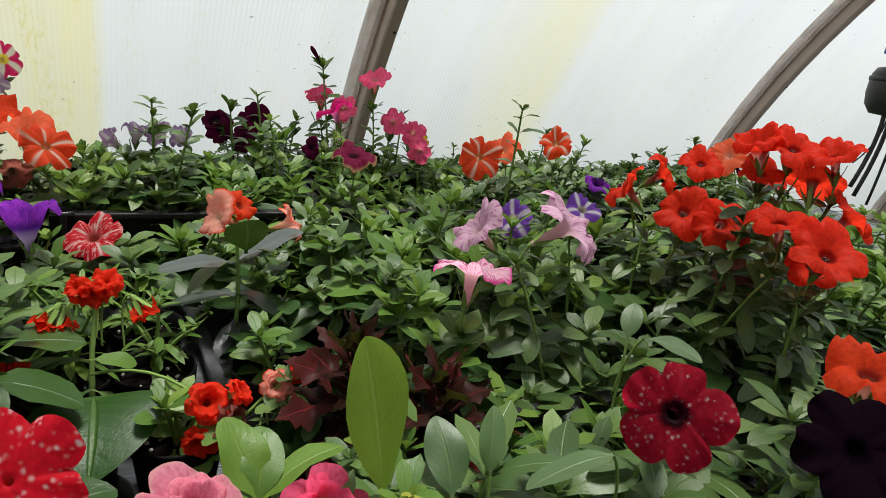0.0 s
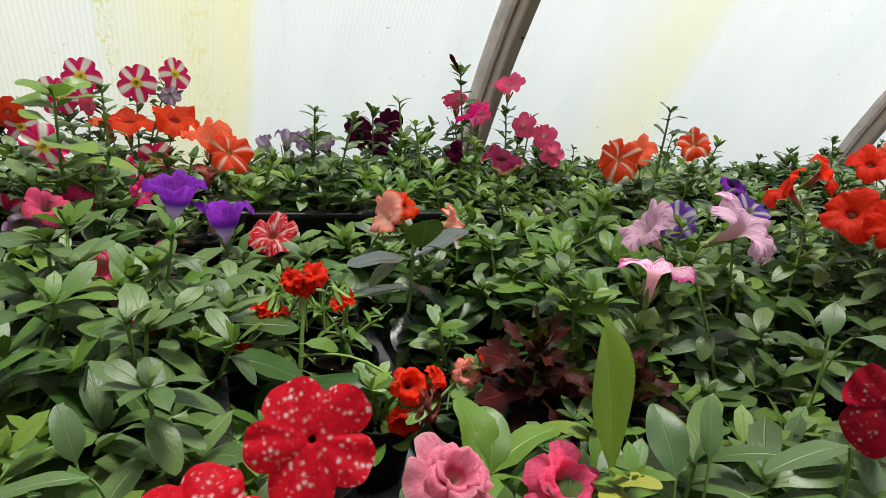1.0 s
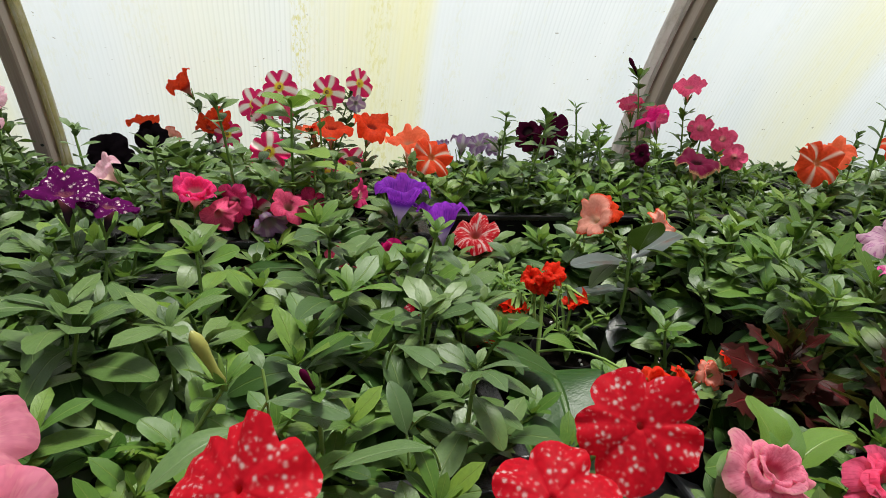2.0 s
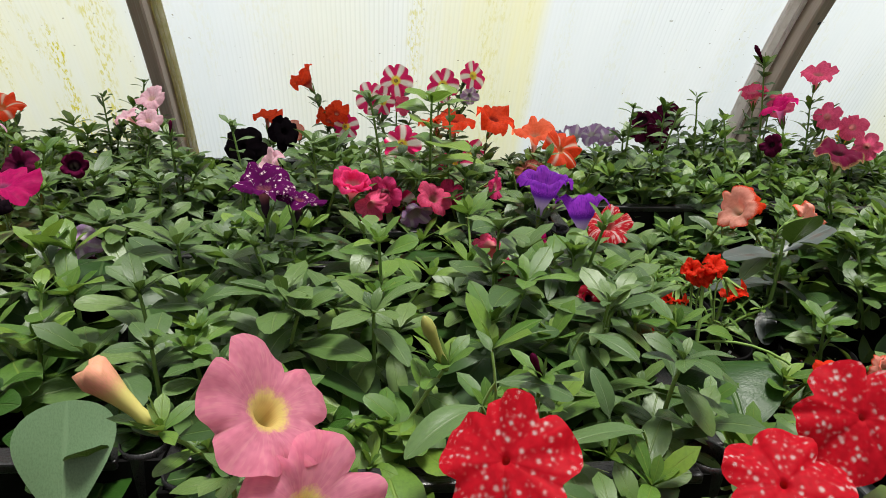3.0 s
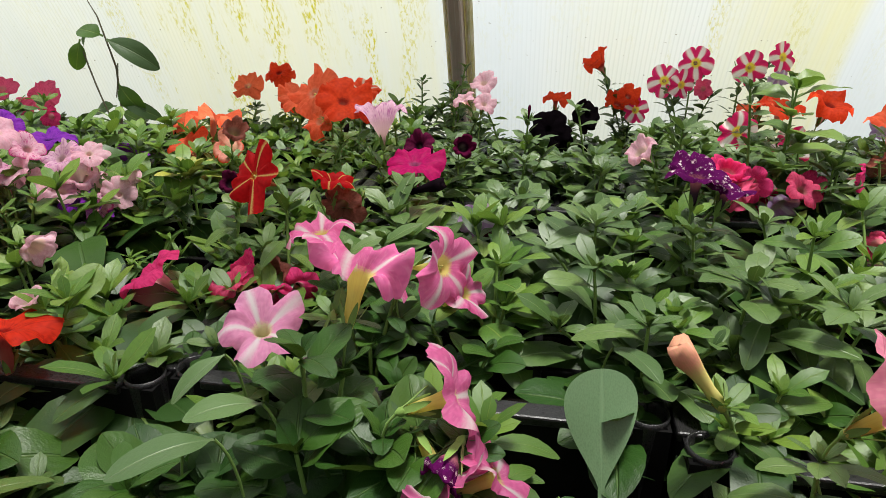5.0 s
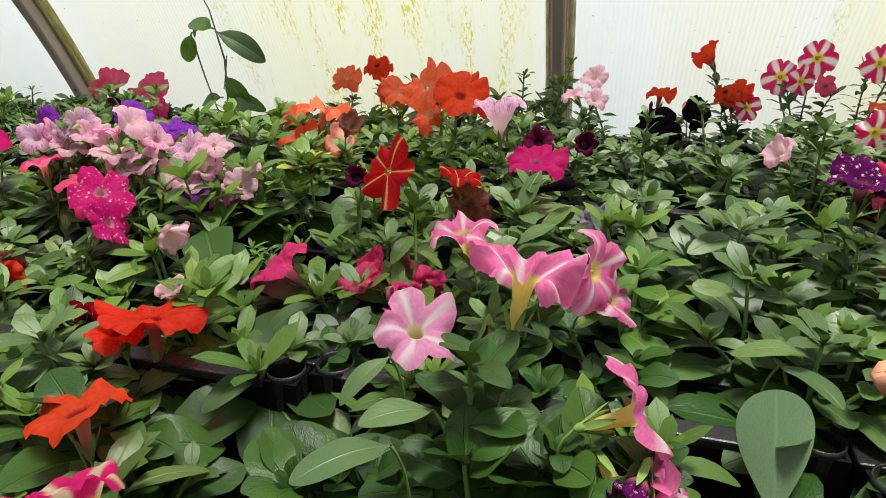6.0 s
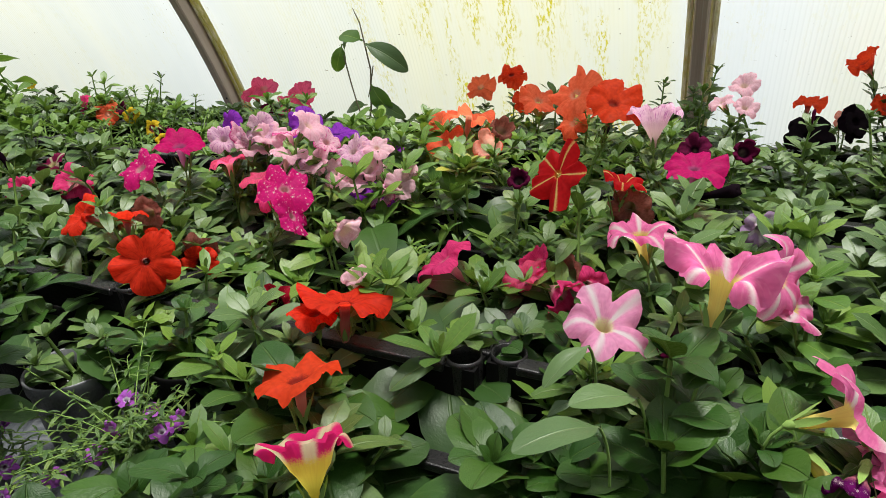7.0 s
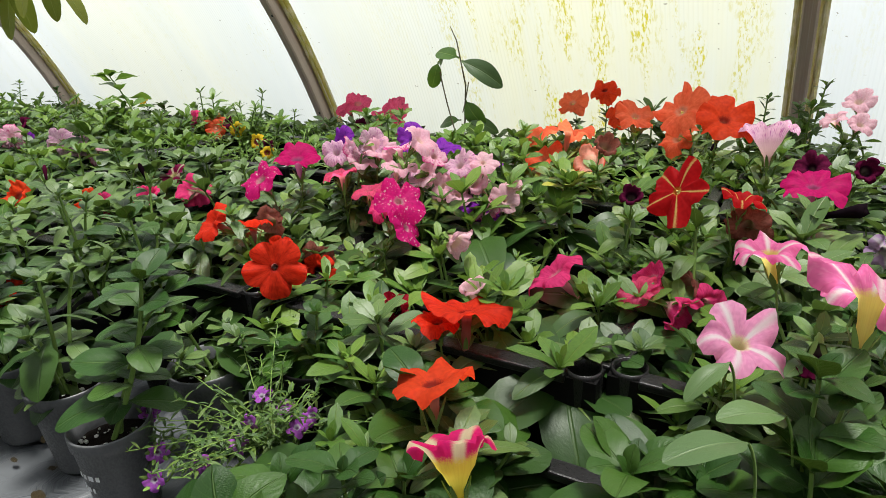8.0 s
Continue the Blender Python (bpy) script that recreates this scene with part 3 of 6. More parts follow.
# ---- the bench ----
bench = tagged(new("bench"), "long wooden greenhouse bench under plant trays", "bench")
for k in range(9):
    y = -0.08 + 0.19 * k
    part("board", box_mesh("board", WOOD, -4.2, 2.6, y, y + 0.182, BENCH - 0.035, BENCH - 0.008, 0.003), bench)
for x in (-4.0, -2.8, -1.6, -0.4, 0.8, 2.3):
    for y in (0.0, 1.5):
        part("leg", box_mesh("leg", WOOD, x - 0.035, x + 0.035, y - 0.035, y + 0.035, 0.0, BENCH - 0.035, 0.003), bench)
n1, n2 = 200, 52
v, f, uv = [], [], []
for i in range(n2 + 1):
    for k in range(n1 + 1):
        x, y = -4.2 + 6.8 * k / n1, -0.08 + 1.70 * i / n2
        z = BENCH - 0.004 + 0.006 * max(0.0, noise.noise((x * 9, y * 9, 3.1))) ** 1.0 + 0.004 * max(0, noise.noise((x * 23, y * 19, 7.7)))
        v.append((x, y, z))
        uv.append((x, y))
for i in range(n2):
    for k in range(n1):
        p = i * (n1 + 1) + k
        f.append((p, p + 1, p + n1 + 2, p + n1 + 1))
tagged(new("plastic_sheet", mesh_of("plastic_sheet", v, f, [SHEET], uv)), "wrinkled grey plastic sheet spread over the bench", "plastic sheet")

# ---- trays ----
TRAYS = []  # x0, x1, y0, y1, rim height


def tray(x0, x1, y0, y1, rim, nx, ny):
    """A black carry tray: thin walls, a flat lip, bars between the cells, ring sockets at the corners, soil in the cells."""
    w, d, h = x1 - x0, y1 - y0, rim - BENCH - 0.004
    t = tagged(new("plant_tray"), "black plastic plant tray full of young bedding plants", "plant tray", group="plant trays")
    t.location = (x0, y0, BENCH + 0.004)
    lip, wall = 0.016, 0.003
    for a in ((0, w, 0, wall), (0, w, d - wall, d), (0, wall, wall, d - wall), (w - wall, w, wall, d - wall)):
        part("side", box_mesh("side", PLASTIC, a[0], a[1], a[2], a[3], 0.0, h - 0.0035, 0), t)
    for a in ((0.03, w - 0.03, -0.004, lip), (0.03, w - 0.03, d - lip, d + 0.004), (-0.004, lip, 0.03, d - 0.03), (w - lip, w + 0.004, 0.03, d - 0.03)):
        part("lip", box_mesh("lip", RIM, a[0], a[1], a[2], a[3], h - 0.009, h, 0.002), t)
    for i in range(1, nx):
        x = w * i / nx
        part("divider", box_mesh("divider", PLASTIC, x - 0.004, x + 0.004, lip, d - lip, h - 0.05, h - 0.022, 0.0015), t)
    for j in range(1, ny):
        y = d * j / ny
        part("divider", box_mesh("divider", PLASTIC, lip, w - lip, y - 0.004, y + 0.004, h - 0.05, h - 0.0225, 0.0015), t)
    ringm = mesh_of("corner_socket", *lathe([(0.0135, -0.085), (0.0150, -0.010), (0.0155, 0.0), (0.0174, 0.001), (0.0178, -0.004), (0.0170, -0.085)], 20), [RIM])
    for x, y in ((0.017, 0.017), (w - 0.017, 0.017), (0.017, d - 0.017), (w - 0.017, d - 0.017)):
        part("corner_socket", ringm, t, Matrix.Translation((x, y, h + 0.001)))
    n = 14
    v, f = [], []
    for j in range(n + 1):
        for i in range(n + 1):
            x, y = wall + (w - 2 * wall) * i / n, wall + (d - 2 * wall) * j / n
            v.append((x, y, h - 0.045 + 0.006 * noise.noise((x * 40 + x0, y * 40, 0))))
    for j in range(n):
        for i in range(n):
            p = j * (n + 1) + i
            f.append((p, p + 1, p + n + 2, p + n + 1))
    part("soil", mesh_of("soil", v, f, [SOIL]), t, label="dark moist potting soil")
    TRAYS.append((x0, x1, y0, y1, rim, nx, ny))


for x0, x1, y0 in ((-2.645, -2.235, 0.385), (-2.215, -1.805, 0.388), (-1.785, -1.375, 0.380), (-1.355, -0.942, 0.380), (-0.938, -0.512, 0.400), (-0.505, -0.085, 0.366)):
    tray(x0, x1, y0, y0 + 0.405, 0.932, 4, 4)
TRAYS.append((-0.070, 0.090, 0.392, 0.800, 0.925, 2, 4))  # no tray here: the plants of this gap stand in small pots
for x0 in (0.262, 0.690, 1.12):
    tray(x0, x0 + 0.41, 0.40, 0.81, 0.925, 4, 4)
for k in range(9):
    x0 = -3.885 + 0.425 * k
    tray(x0, x0 + 0.41, 0.855, 1.125, 0.945, 4, 3)
for k in range(4):
    x0 = -0.055 + 0.425 * k
    tray(x0, x0 + 0.41, 0.985, 1.255, 0.945, 4, 3)
for k in range(13):
    x0 = -3.72 + 0.425 * k
    back = 1.275 if x0 > -0.1 else 1.145
    tray(x0, x0 + 0.41, back, back + 0.29, 0.905, 4, 3)
for x0 in (-1.12, -0.69, -0.26, 0.17, 0.60):
    tray(x0, x0 + 0.41, 0.02, 0.330, 0.872, 4, 3)
for x0, y0 in ((-2.06, 0.0), (-2.50, 0.0)):
    tray(x0, x0 + 0.41, y0 + 0.03, 0.385, 0.90, 4, 3)


# ---- leaves ----
def leaf_mesh(name, width, belly, petiole, fold, droop, wave, mat, ny=6, nx=4, seed=0, serrate=0.0, tip=0.56):
    """A leaf one metre long along +y, its upper side to +z. belly: where it is widest; tip: the larger, the more pointed."""
    rng = random.Random(seed)
    ph, twist, bow = rng.uniform(0, 6.28), rng.uniform(-0.45, 0.45), rng.uniform(-0.10, 0.10)
    grow = tip * belly / (1 - belly)
    peak = belly ** grow * (1 - belly) ** tip
    verts, uvs, faces = [], [], []
    for j in range(ny + 1):
        t = 0.5 - 0.5 * math.cos(math.pi * j / ny) if ny > 6 else j / ny
        q = max(0.0, (t - petiole) / (1 - petiole))
        w = max(0.05 * (1 - t), width * (q ** grow * (1 - q) ** tip) / peak) + 0.008
        if serrate and 0 < j < ny:
            w *= 1 + serrate * (1 if j % 2 else -1)
        bend = droop * t * t
        for i in range(nx + 1):
            u = i / nx * 2 - 1
            x = u * w / 2
            z = -bend + fold * abs(x) - 1.1 * fold * x * x / max(w, 0.05) + wave * math.sin(t * 8 + ph + (2 if u > 0 else 0)) * abs(u) * w + twist * x * t
            verts.append((x + bow * t * t, t * (1 - 0.25 * abs(droop) * t), z))
            uvs.append((i / nx, t))
    for j in range(ny):
        for i in range(nx):
            p = j * (nx + 1) + i
            faces.append((p, p + 1, p + nx + 2, p + nx + 1))
    return mesh_of(name, verts, faces, [mat], uvs), np.array(verts), np.array(uvs), faces


def family(name, mat, width, belly, petiole, n=6, ny=9, nx=4, seed=0, fold=0.30, droop=(0.12, 0.66), wave=0.05, serrate=0.0, tip=0.56):
    rng = random.Random(seed)
    return [leaf_mesh(name, width * rng.uniform(0.85, 1.15), belly, petiole, fold * rng.uniform(0.4, 1.3), rng.uniform(*droop),
                      wave * rng.uniform(0.5, 1.6), mat, ny, nx, seed + k, serrate, tip) for k in range(n)]


LEAVES = dict(
    petunia=family("leaf", GREEN, 0.44, 0.56, 0.10, n=8, seed=1, tip=0.62, droop=(0.1, 0.85)), grey=family("leaf", BLUEGREEN, 0.46, 0.58, 0.12, n=8, seed=20, tip=0.58, droop=(0.1, 0.85)),
    tip=family("leaf", FRESH, 0.34, 0.58, 0.06, seed=220, ny=5, nx=2, droop=(0.0, 0.5)), tipgrey=family("leaf", BLUEGREEN, 0.38, 0.60, 0.06, seed=240, ny=5, nx=2, droop=(0.0, 0.5)),
    fresh=family("leaf", FRESH, 0.46, 0.54, 0.12, seed=40), low=family("leaf", LOWSHADE, 0.60, 0.50, 0.12, seed=60, ny=8, tip=0.66),
    bigoval=family("leaf", BIGOVAL, 0.46, 0.50, 0.06, n=8, seed=340, ny=14, nx=8, droop=(0.28, 0.42), wave=0.05, fold=0.35, tip=0.66),
    begonia=family("leaf", BIGLEAF, 1.02, 0.42, 0.02, n=2, seed=360, ny=14, nx=10, droop=(0.3, 0.4), wave=0.06, fold=0.30, tip=0.55),
    broad=family("leaf", BIGLEAF, 0.62, 0.48, 0.12, seed=60, ny=11, nx=6, droop=(0.10, 0.55), tip=0.66),
    narrow=family("leaf", GREEN, 0.22, 0.5, 0.05, seed=80, ny=5, nx=2), narrowfresh=family("leaf", FRESH, 0.24, 0.5, 0.05, seed=100, ny=5, nx=2),
    dark=family("leaf", DARKLEAF, 0.46, 0.5, 0.10, seed=120, ny=9, nx=6, droop=(0.05, 0.35)),
    coleus=family("leaf", COLEUS, 0.30, 0.42, 0.06, seed=140, ny=16, nx=6, serrate=0.24, wave=0.30, tip=0.8),
    paddle=family("leaf", FRESH, 0.60, 0.54, 0.08, seed=260, ny=9, nx=6, droop=(0.15, 0.6), wave=0.09),
    spoon=family("leaf", SPOON, 0.60, 0.735, 0.08, seed=200, ny=24, nx=10, droop=(0.0, 0.1), wave=0.012, fold=0.04, tip=0.52),
    blade=family("leaf", BLADE, 0.44, 0.62, 0.05, seed=280, ny=14, nx=6, droop=(-0.05, 0.06), wave=0.03, fold=0.35, tip=0.62),
    dry=family("leaf", DRYLEAF, 0.5, 0.5, 0.05, seed=320, droop=(-0.5, 0.3), wave=0.15),
    yellow=family("leaf", YELLOWLEAF, 0.4, 0.5, 0.05, seed=160), vine=family("leaf", VINE, 0.34, 0.38, 0.08, seed=180, ny=8, nx=6, droop=(0.1, 0.5)),
)


FAR = {k: family("leaf", v[0][0].materials[0], {"narrow": 0.22, "narrowfresh": 0.24, "broad": 0.55, "low": 0.5}.get(k, 0.40), 0.56, 0.06, n=6, ny=5, nx=2, seed=300 + len(k), droop=(0.05, 0.6))
       for k, v in LEAVES.items() if k in ("petunia", "grey", "fresh", "broad", "low", "narrow", "narrowfresh")}
LEAVES.update({"far_" + k: v for k, v in FAR.items()})  # fewer faces, for the rows behind


def leaf_at(p, az, tilt, size, roll=0.0):
    return Matrix.Translation(p) @ Matrix.Rotation(az, 4, "Z") @ Matrix.Rotation(tilt, 4, "X") @ Matrix.Rotation(roll, 4, "Y") @ Matrix.Scale(size, 4)


def joined_leaves(leaves, mats):
    """One mesh of many leaves; leaves: (family, number, pose)."""
    vs, fs, us, which, n = [], [], [], [], 0
    for fam, k, m in leaves:
        _, verts, uvs, faces = LEAVES[fam][k]
        a = np.array(m)
        vs.append(verts @ a[:3, :3].T + a[:3, 3])
        us.append(uvs)
        fs.extend(tuple(i + n for i in f) for f in faces)
        which.extend([mats.index(LEAVES[fam][k][0].materials[0])] * len(faces))
        n += len(verts)
    return mesh_of("foliage", np.concatenate(vs), fs, mats, np.concatenate(us), which=which)


CROWN = dict(petunia="tip", grey="tipgrey", broad="broad", fresh="tip", narrow="narrowfresh")  # the young leaves at a shoot's tip


class Plant:
    """Gathers stems, leaves and flowers, and then becomes one thing with its parts."""

    fine = False

    def __init__(self, x, y, z, fam, rng):
        self.base, self.fam, self.rng = Vector((x, y, z)), fam, rng
        self.leaves, self.stems, self.flowers, self.buds = [], [], [], []

    def leaf(self, p, az, tilt, size, fam=None, roll=None):
        fam = fam or self.fam
        r = self.rng
        if self.base.y > 0.86 and not self.fine and "far_" + fam in LEAVES:
            fam = "far_" + fam
        self.leaves.append((fam, r.randrange(len(LEAVES[fam])), leaf_at(p, az, tilt, size, r.uniform(-0.35, 0.35) if roll is None else roll)))

    def shoot(self, tip, size, gap=0.019, thick=0.0021, fam=None, start=0.12, crown=8, shrink=0.5, bow=0.3):
        """A leafy stem from the base to tip (both from the plant's foot): pairs of arching leaves, a tuft of young ones on top."""
        r, tip = self.rng, Vector(tip)
        mid = Vector((tip.x * bow, tip.y * bow, tip.z * 0.55))
        pts = bezier((r.uniform(-0.008, 0.008), r.uniform(-0.008, 0.008), -0.01), mid, tip, 5)
        self.stems.append((pts, [thick * (1.25 - 0.5 * i / 5) for i in range(6)]))
        length = tip.length
        n = max(2, int(length * (1 - start) / gap))
        az = r.uniform(0, 6.28)
        for i in range(n):
            t = start + (1 - start) * (i + 0.4) / n
            a, b = pts[int(t * 4.999)], pts[int(t * 4.999) + 1]
            p = a.lerp(b, t * 4.999 - int(t * 4.999))
            for side in (0, math.pi):
                s = size * (1.06 - shrink * t) * r.uniform(0.72, 1.18)
                self.leaf(p, az + side + r.uniform(-0.4, 0.4), radians(8 + 44 * t * t + r.uniform(-24, 20)), s, fam)
            az += 1.57 + r.uniform(-0.5, 0.5)
        crown = crown if (fam or self.fam) != "broad" else 5
        for k in range(crown):
            inner = k >= crown * 0.5
            self.leaf(tip, az + 2.4 * k + r.uniform(-0.3, 0.3), radians(r.uniform(58, 84) if inner else r.uniform(28, 60)),
                      size * (r.uniform(0.18, 0.34) if inner else r.uniform(0.40, 0.66)), CROWN.get(fam or self.fam))
        return pts

    def bush(self, height, spread, size, shoots):
        r = self.rng
        first = r.uniform(0, 6.28)
        for k in range(shoots):
            a = first + 6.28 * k / shoots + r.uniform(-0.4, 0.4)
            d = spread * (r.uniform(0.35, 1.0) if k else r.uniform(0.0, 0.3))
            self.shoot((d * math.cos(a), d * math.sin(a), height * r.uniform(0.46, 1.18) * (1 - 0.25 * d / max(spread, 0.01))), size * r.uniform(0.85, 1.1), gap=0.019 if self.base.y > 0.86 or self.fam.startswith("narrow") else 0.024)
        # low leaves take the darker green that stands in for shade down here
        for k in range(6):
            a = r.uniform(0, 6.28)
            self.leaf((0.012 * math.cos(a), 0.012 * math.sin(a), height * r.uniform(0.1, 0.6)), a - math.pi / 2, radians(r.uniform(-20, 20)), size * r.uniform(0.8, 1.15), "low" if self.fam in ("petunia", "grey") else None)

    def finish(self, name, label, category, group="", single=False):
        thing = new(name)
        thing.location = self.base
        tagged(thing, label, category, group)
        if self.fine:
            for pts, radii in self.stems:
                part("stem", mesh_of("stem", *tube(pts, radii, 6, False), [self.stem_mat if hasattr(self, "stem_mat") else STEM]), thing)
        elif self.stems:
            v, f = [], []
            for pts, radii in self.stems:
                a, b = tube(pts, radii, 5, False)
                f += [tuple(i + len(v) for i in q) for q in b]
                v += a
            part("stem", mesh_of("stem", v, f, [self.stem_mat if hasattr(self, "stem_mat") else STEM]), thing)
        if single:
            for fam, k, m in self.leaves:
                part("leaf", LEAVES[fam][k][0], thing, m)
        elif self.leaves:
            mats = []
            for fam, k, _ in self.leaves:
                if LEAVES[fam][k][0].materials[0] not in mats:
                    mats.append(LEAVES[fam][k][0].materials[0])
            part("foliage", joined_leaves(self.leaves, mats), thing)
        for fl in self.flowers:
            bloom(thing, self.base, *fl)
        for p, d, size, mat in self.buds:
            bud(thing, p, d, size, mat)
        return thing


# ---- flowers ----
COROLLAS = {}
POINTED = ("mauvestripe", "stripe", "hotstripe", "galaxy", "lobelia", "redyellow")  # kinds whose lobes end in a point


def corolla(kind, radius, cup, ruffle, seed):
    """A petunia's funnel: narrow tube, flared throat, five softly notched and rippled lobes. The mouth looks along +z."""
    key = (kind, round(radius, 3), round(cup, 2), round(ruffle, 2), seed)
    if key in COROLLAS:
        return COROLLAS[key]
    rng = random.Random(seed * 7 + 3)
    seg, rows = 60, 10
    mouth, ease = (0.38, 1.0) if cup > 0.6 else (0.17, 0.9) if cup > 0.24 else (0.06 if kind == "redspeck" else 0.115, 0.55)
    fold, warp = ease * rng.uniform(-0.16, 0.18), rng.uniform(0, 6.28)
    curl = [ease * rng.uniform(-0.12, 0.34) for _ in range(5)]
    wide = [rng.uniform(-0.06, 0.06) for _ in range(5)]
    ph = [rng.uniform(0, 6.28) for _ in range(9)]
    tl = radius * 0.85
    prof = [(0.070, -1.0, 0.0), (0.085, -0.80, 0.04), (0.105, -0.60, 0.08), (0.05 + mouth * 0.37, -0.42, 0.12), (0.03 + mouth * 0.66, -0.20, 0.17), (mouth, -0.04, 0.22)]
    verts, uvs, faces = [], [], []
    for r, z, v in prof:
        for k in range(seg):
            a = 2 * math.pi * k / seg
            verts.append((r * radius * math.cos(a), r * radius * math.sin(a), z * tl))
            uvs.append((k / seg, v))
    rise = (0.06 + (0.62 if cup < 0.6 else 0.85) * cup) * radius
    for j in range(1, rows + 1):
        q = j / rows
        for k in range(seg):
            a = 2 * math.pi * k / seg
            x5 = (5 * k / seg) % 1.0
            lobe, mid = int(5 * k / seg) % 5, math.sin(math.pi * x5)
            notch = 0.34 * (1 - mid) ** 1.15 if kind in POINTED else 0.24 * (1 - mid) ** 1.9
            reach = radius * (0.95 + 0.05 * math.sin(a + ph[4]) + wide[lobe] * mid * mid - notch - 0.008 * math.cos(15 * a + ph[8]))
            r = mouth * radius + (reach - mouth * radius) * (q - 0.10 * max(0.0, cup) * q * q)
            z = -0.04 * tl + rise * (1 - (1 - q) ** 2.2) - curl[lobe] * mid ** 1.5 * radius * q ** 3 - 0.16 * radius * q ** 4 * (0.4 + cup)
            z += ruffle * radius * q * q * (0.42 * math.sin(3 * a + ph[0]) + 0.34 * math.sin(7 * a + ph[1]) + 0.22 * math.sin(11 * a + ph[2]) + 0.13 * q * math.sin(19 * a + ph[5]))
            z += 0.075 * radius * q ** 1.3 * (abs(math.sin(math.pi * x5)) - 0.6) - 0.05 * radius * q * math.exp(-(min(x5, 1 - x5) / 0.06) ** 2)
            z += 0.18 * radius * q * math.sin(a + ph[3]) + fold * radius * q * q * math.cos(2 * a + warp)
            turn = 0.10 * q * q * math.sin(2 * a + ph[6])
            verts.append((r * math.cos(a + turn), r * math.sin(a + turn), z))
            uvs.append((k / seg, 0.22 + 0.78 * q))
    total = len(prof) + rows
    faces.append(tuple(range(seg)))
    for j in range(total - 1):
        for k in range(seg):
            a, b = j * seg + k, j * seg + (k + 1) % seg
            faces.append((a, b, b + seg, a + seg))
    # faces across the seam carry u past one
    COROLLAS[key] = mesh_of("flower", verts, faces, [PETALS[kind]], uvs)
    loops = COROLLAS[key].uv_layers[0].data
    for poly in COROLLAS[key].polygons:
        us = [loops[i].uv[0] for i in poly.loop_indices]
        if max(us) - min(us) > 0.5:
            for i in poly.loop_indices:
                if loops[i].uv[0] < 0.5:
                    loops[i].uv[0] += 1.0
    return COROLLAS[key]


def calyx_mesh():
    v, f = lathe([(0.0012, -0.006), (0.0032, -0.003), (0.0034, 0.002)], 8)
    v, f = list(v), list(f)
    for k in range(5):
        a = 2 * math.pi * k / 5
        c, si = math.cos(a), math.sin(a)
        n = len(v)
        for r, z, w in ((0.0030, 0.0, 0.0020), (0.0060, 0.007, 0.0026), (0.0095, 0.014, 0.0017), (0.0115, 0.0185, 0.0003)):
            v += [(r * c - w * si, r * si + w * c, z), (r * c * 0.93, r * si * 0.93, z), (r * c + w * si, r * si - w * c, z)]
        for j in range(3):
            for i in range(2):
                p = n + j * 3 + i
                f.append((p, p + 1, p + 4, p + 3))
    return mesh_of("calyx", v, f, [STEM])


CALYX = calyx_mesh()
DARK_EYES = ("red", "crimson", "black", "blackplum", "burgundy", "violet", "galaxy", "orange")


def stamen_mesh(mat):
    """A few small anthers crowded in the throat."""
    v, f = [], []
    for k in range(6):
        a, r = k * 1.047, 0.0018 if k else 0.0
        top = -0.0060 + 0.0012 * (k % 3)
        p, q = tube([(r * 0.5 * math.cos(a), r * 0.5 * math.sin(a), -0.016), (r * math.cos(a), r * math.sin(a), top - 0.002), (r * math.cos(a), r * math.sin(a), top), (r * 1.05 * math.cos(a), r * 1.05 * math.sin(a), top + 0.0012)], [0.0004, 0.0005, 0.0013, 0.0006], 5)
        f += [tuple(i + len(v) for i in t) for t in q]
        v += p
    return mesh_of("pistil", v, f, [mat])


s = Shade("pale_anthers")
ANTHERS = s.plain((0.62, 0.56, 0.18), 0.7, spec=0.1)
s = Shade("dark_anthers")
STAMENS = (stamen_mesh(ANTHERS), stamen_mesh(s.plain((0.10, 0.06, 0.05), 0.7, spec=0.1)))


def toward(az, el):
    """A way that looks az degrees east of the aisle and el degrees up."""
    a, e = radians(az), radians(el)
    return Vector((math.sin(a) * math.cos(e), -math.cos(a) * math.cos(e), math.sin(e)))


def bloom(thing, base, kind, place, radius, az, el, cup, ruffle, seed, layers, spin):
    n = toward(az, el)
    turn = n.to_track_quat("Z", "Y").to_matrix().to_4x4() @ Matrix.Rotation(spin, 4, "Z")
    local = Vector(place) - base
    m = Matrix.Translation(local) @ turn
    fl = part("flower", corolla(kind, radius, cup, ruffle, seed), thing, m, FLOWER_WORDS.get(kind, ""))
    for k in range(layers):
        s = 0.80 - 0.17 * k
        part("inner_petals", corolla(kind, radius, cup + 0.25 + 0.2 * k, ruffle * 0.9, seed + 31 + k), fl, Matrix.Translation((0, 0, 0.10 * radius * (k + 1))) @ Matrix.Rotation(0.5 + k, 4, "Z") @ Matrix.Scale(s, 4))
    if radius > 0.030 and kind in ("pinkstar", "stripe", "red", "coral", "palepink", "redyellow"):
        part("pistil", STAMENS[kind in DARK_EYES], fl, Matrix.Scale(radius / 0.04, 4))
    part("calyx", CALYX, fl, Matrix.Translation((0, 0, -0.85 * radius + 0.001)))
    foot = local - n * (0.85 * radius + 0.004)
    inv = m.inverted()
    pts = bezier(foot, foot - n * 0.02 - Vector((0, 0, 0.012)), Vector((foot.x * 0.8, foot.y * 0.8, max(0.0, foot.z - 0.05))), 5)
    v, f = tube([inv @ p for p in pts], 0.0011, 5, False)
    part("flower_stem", mesh_of("flower_stem", v, f, [STEM]), fl)


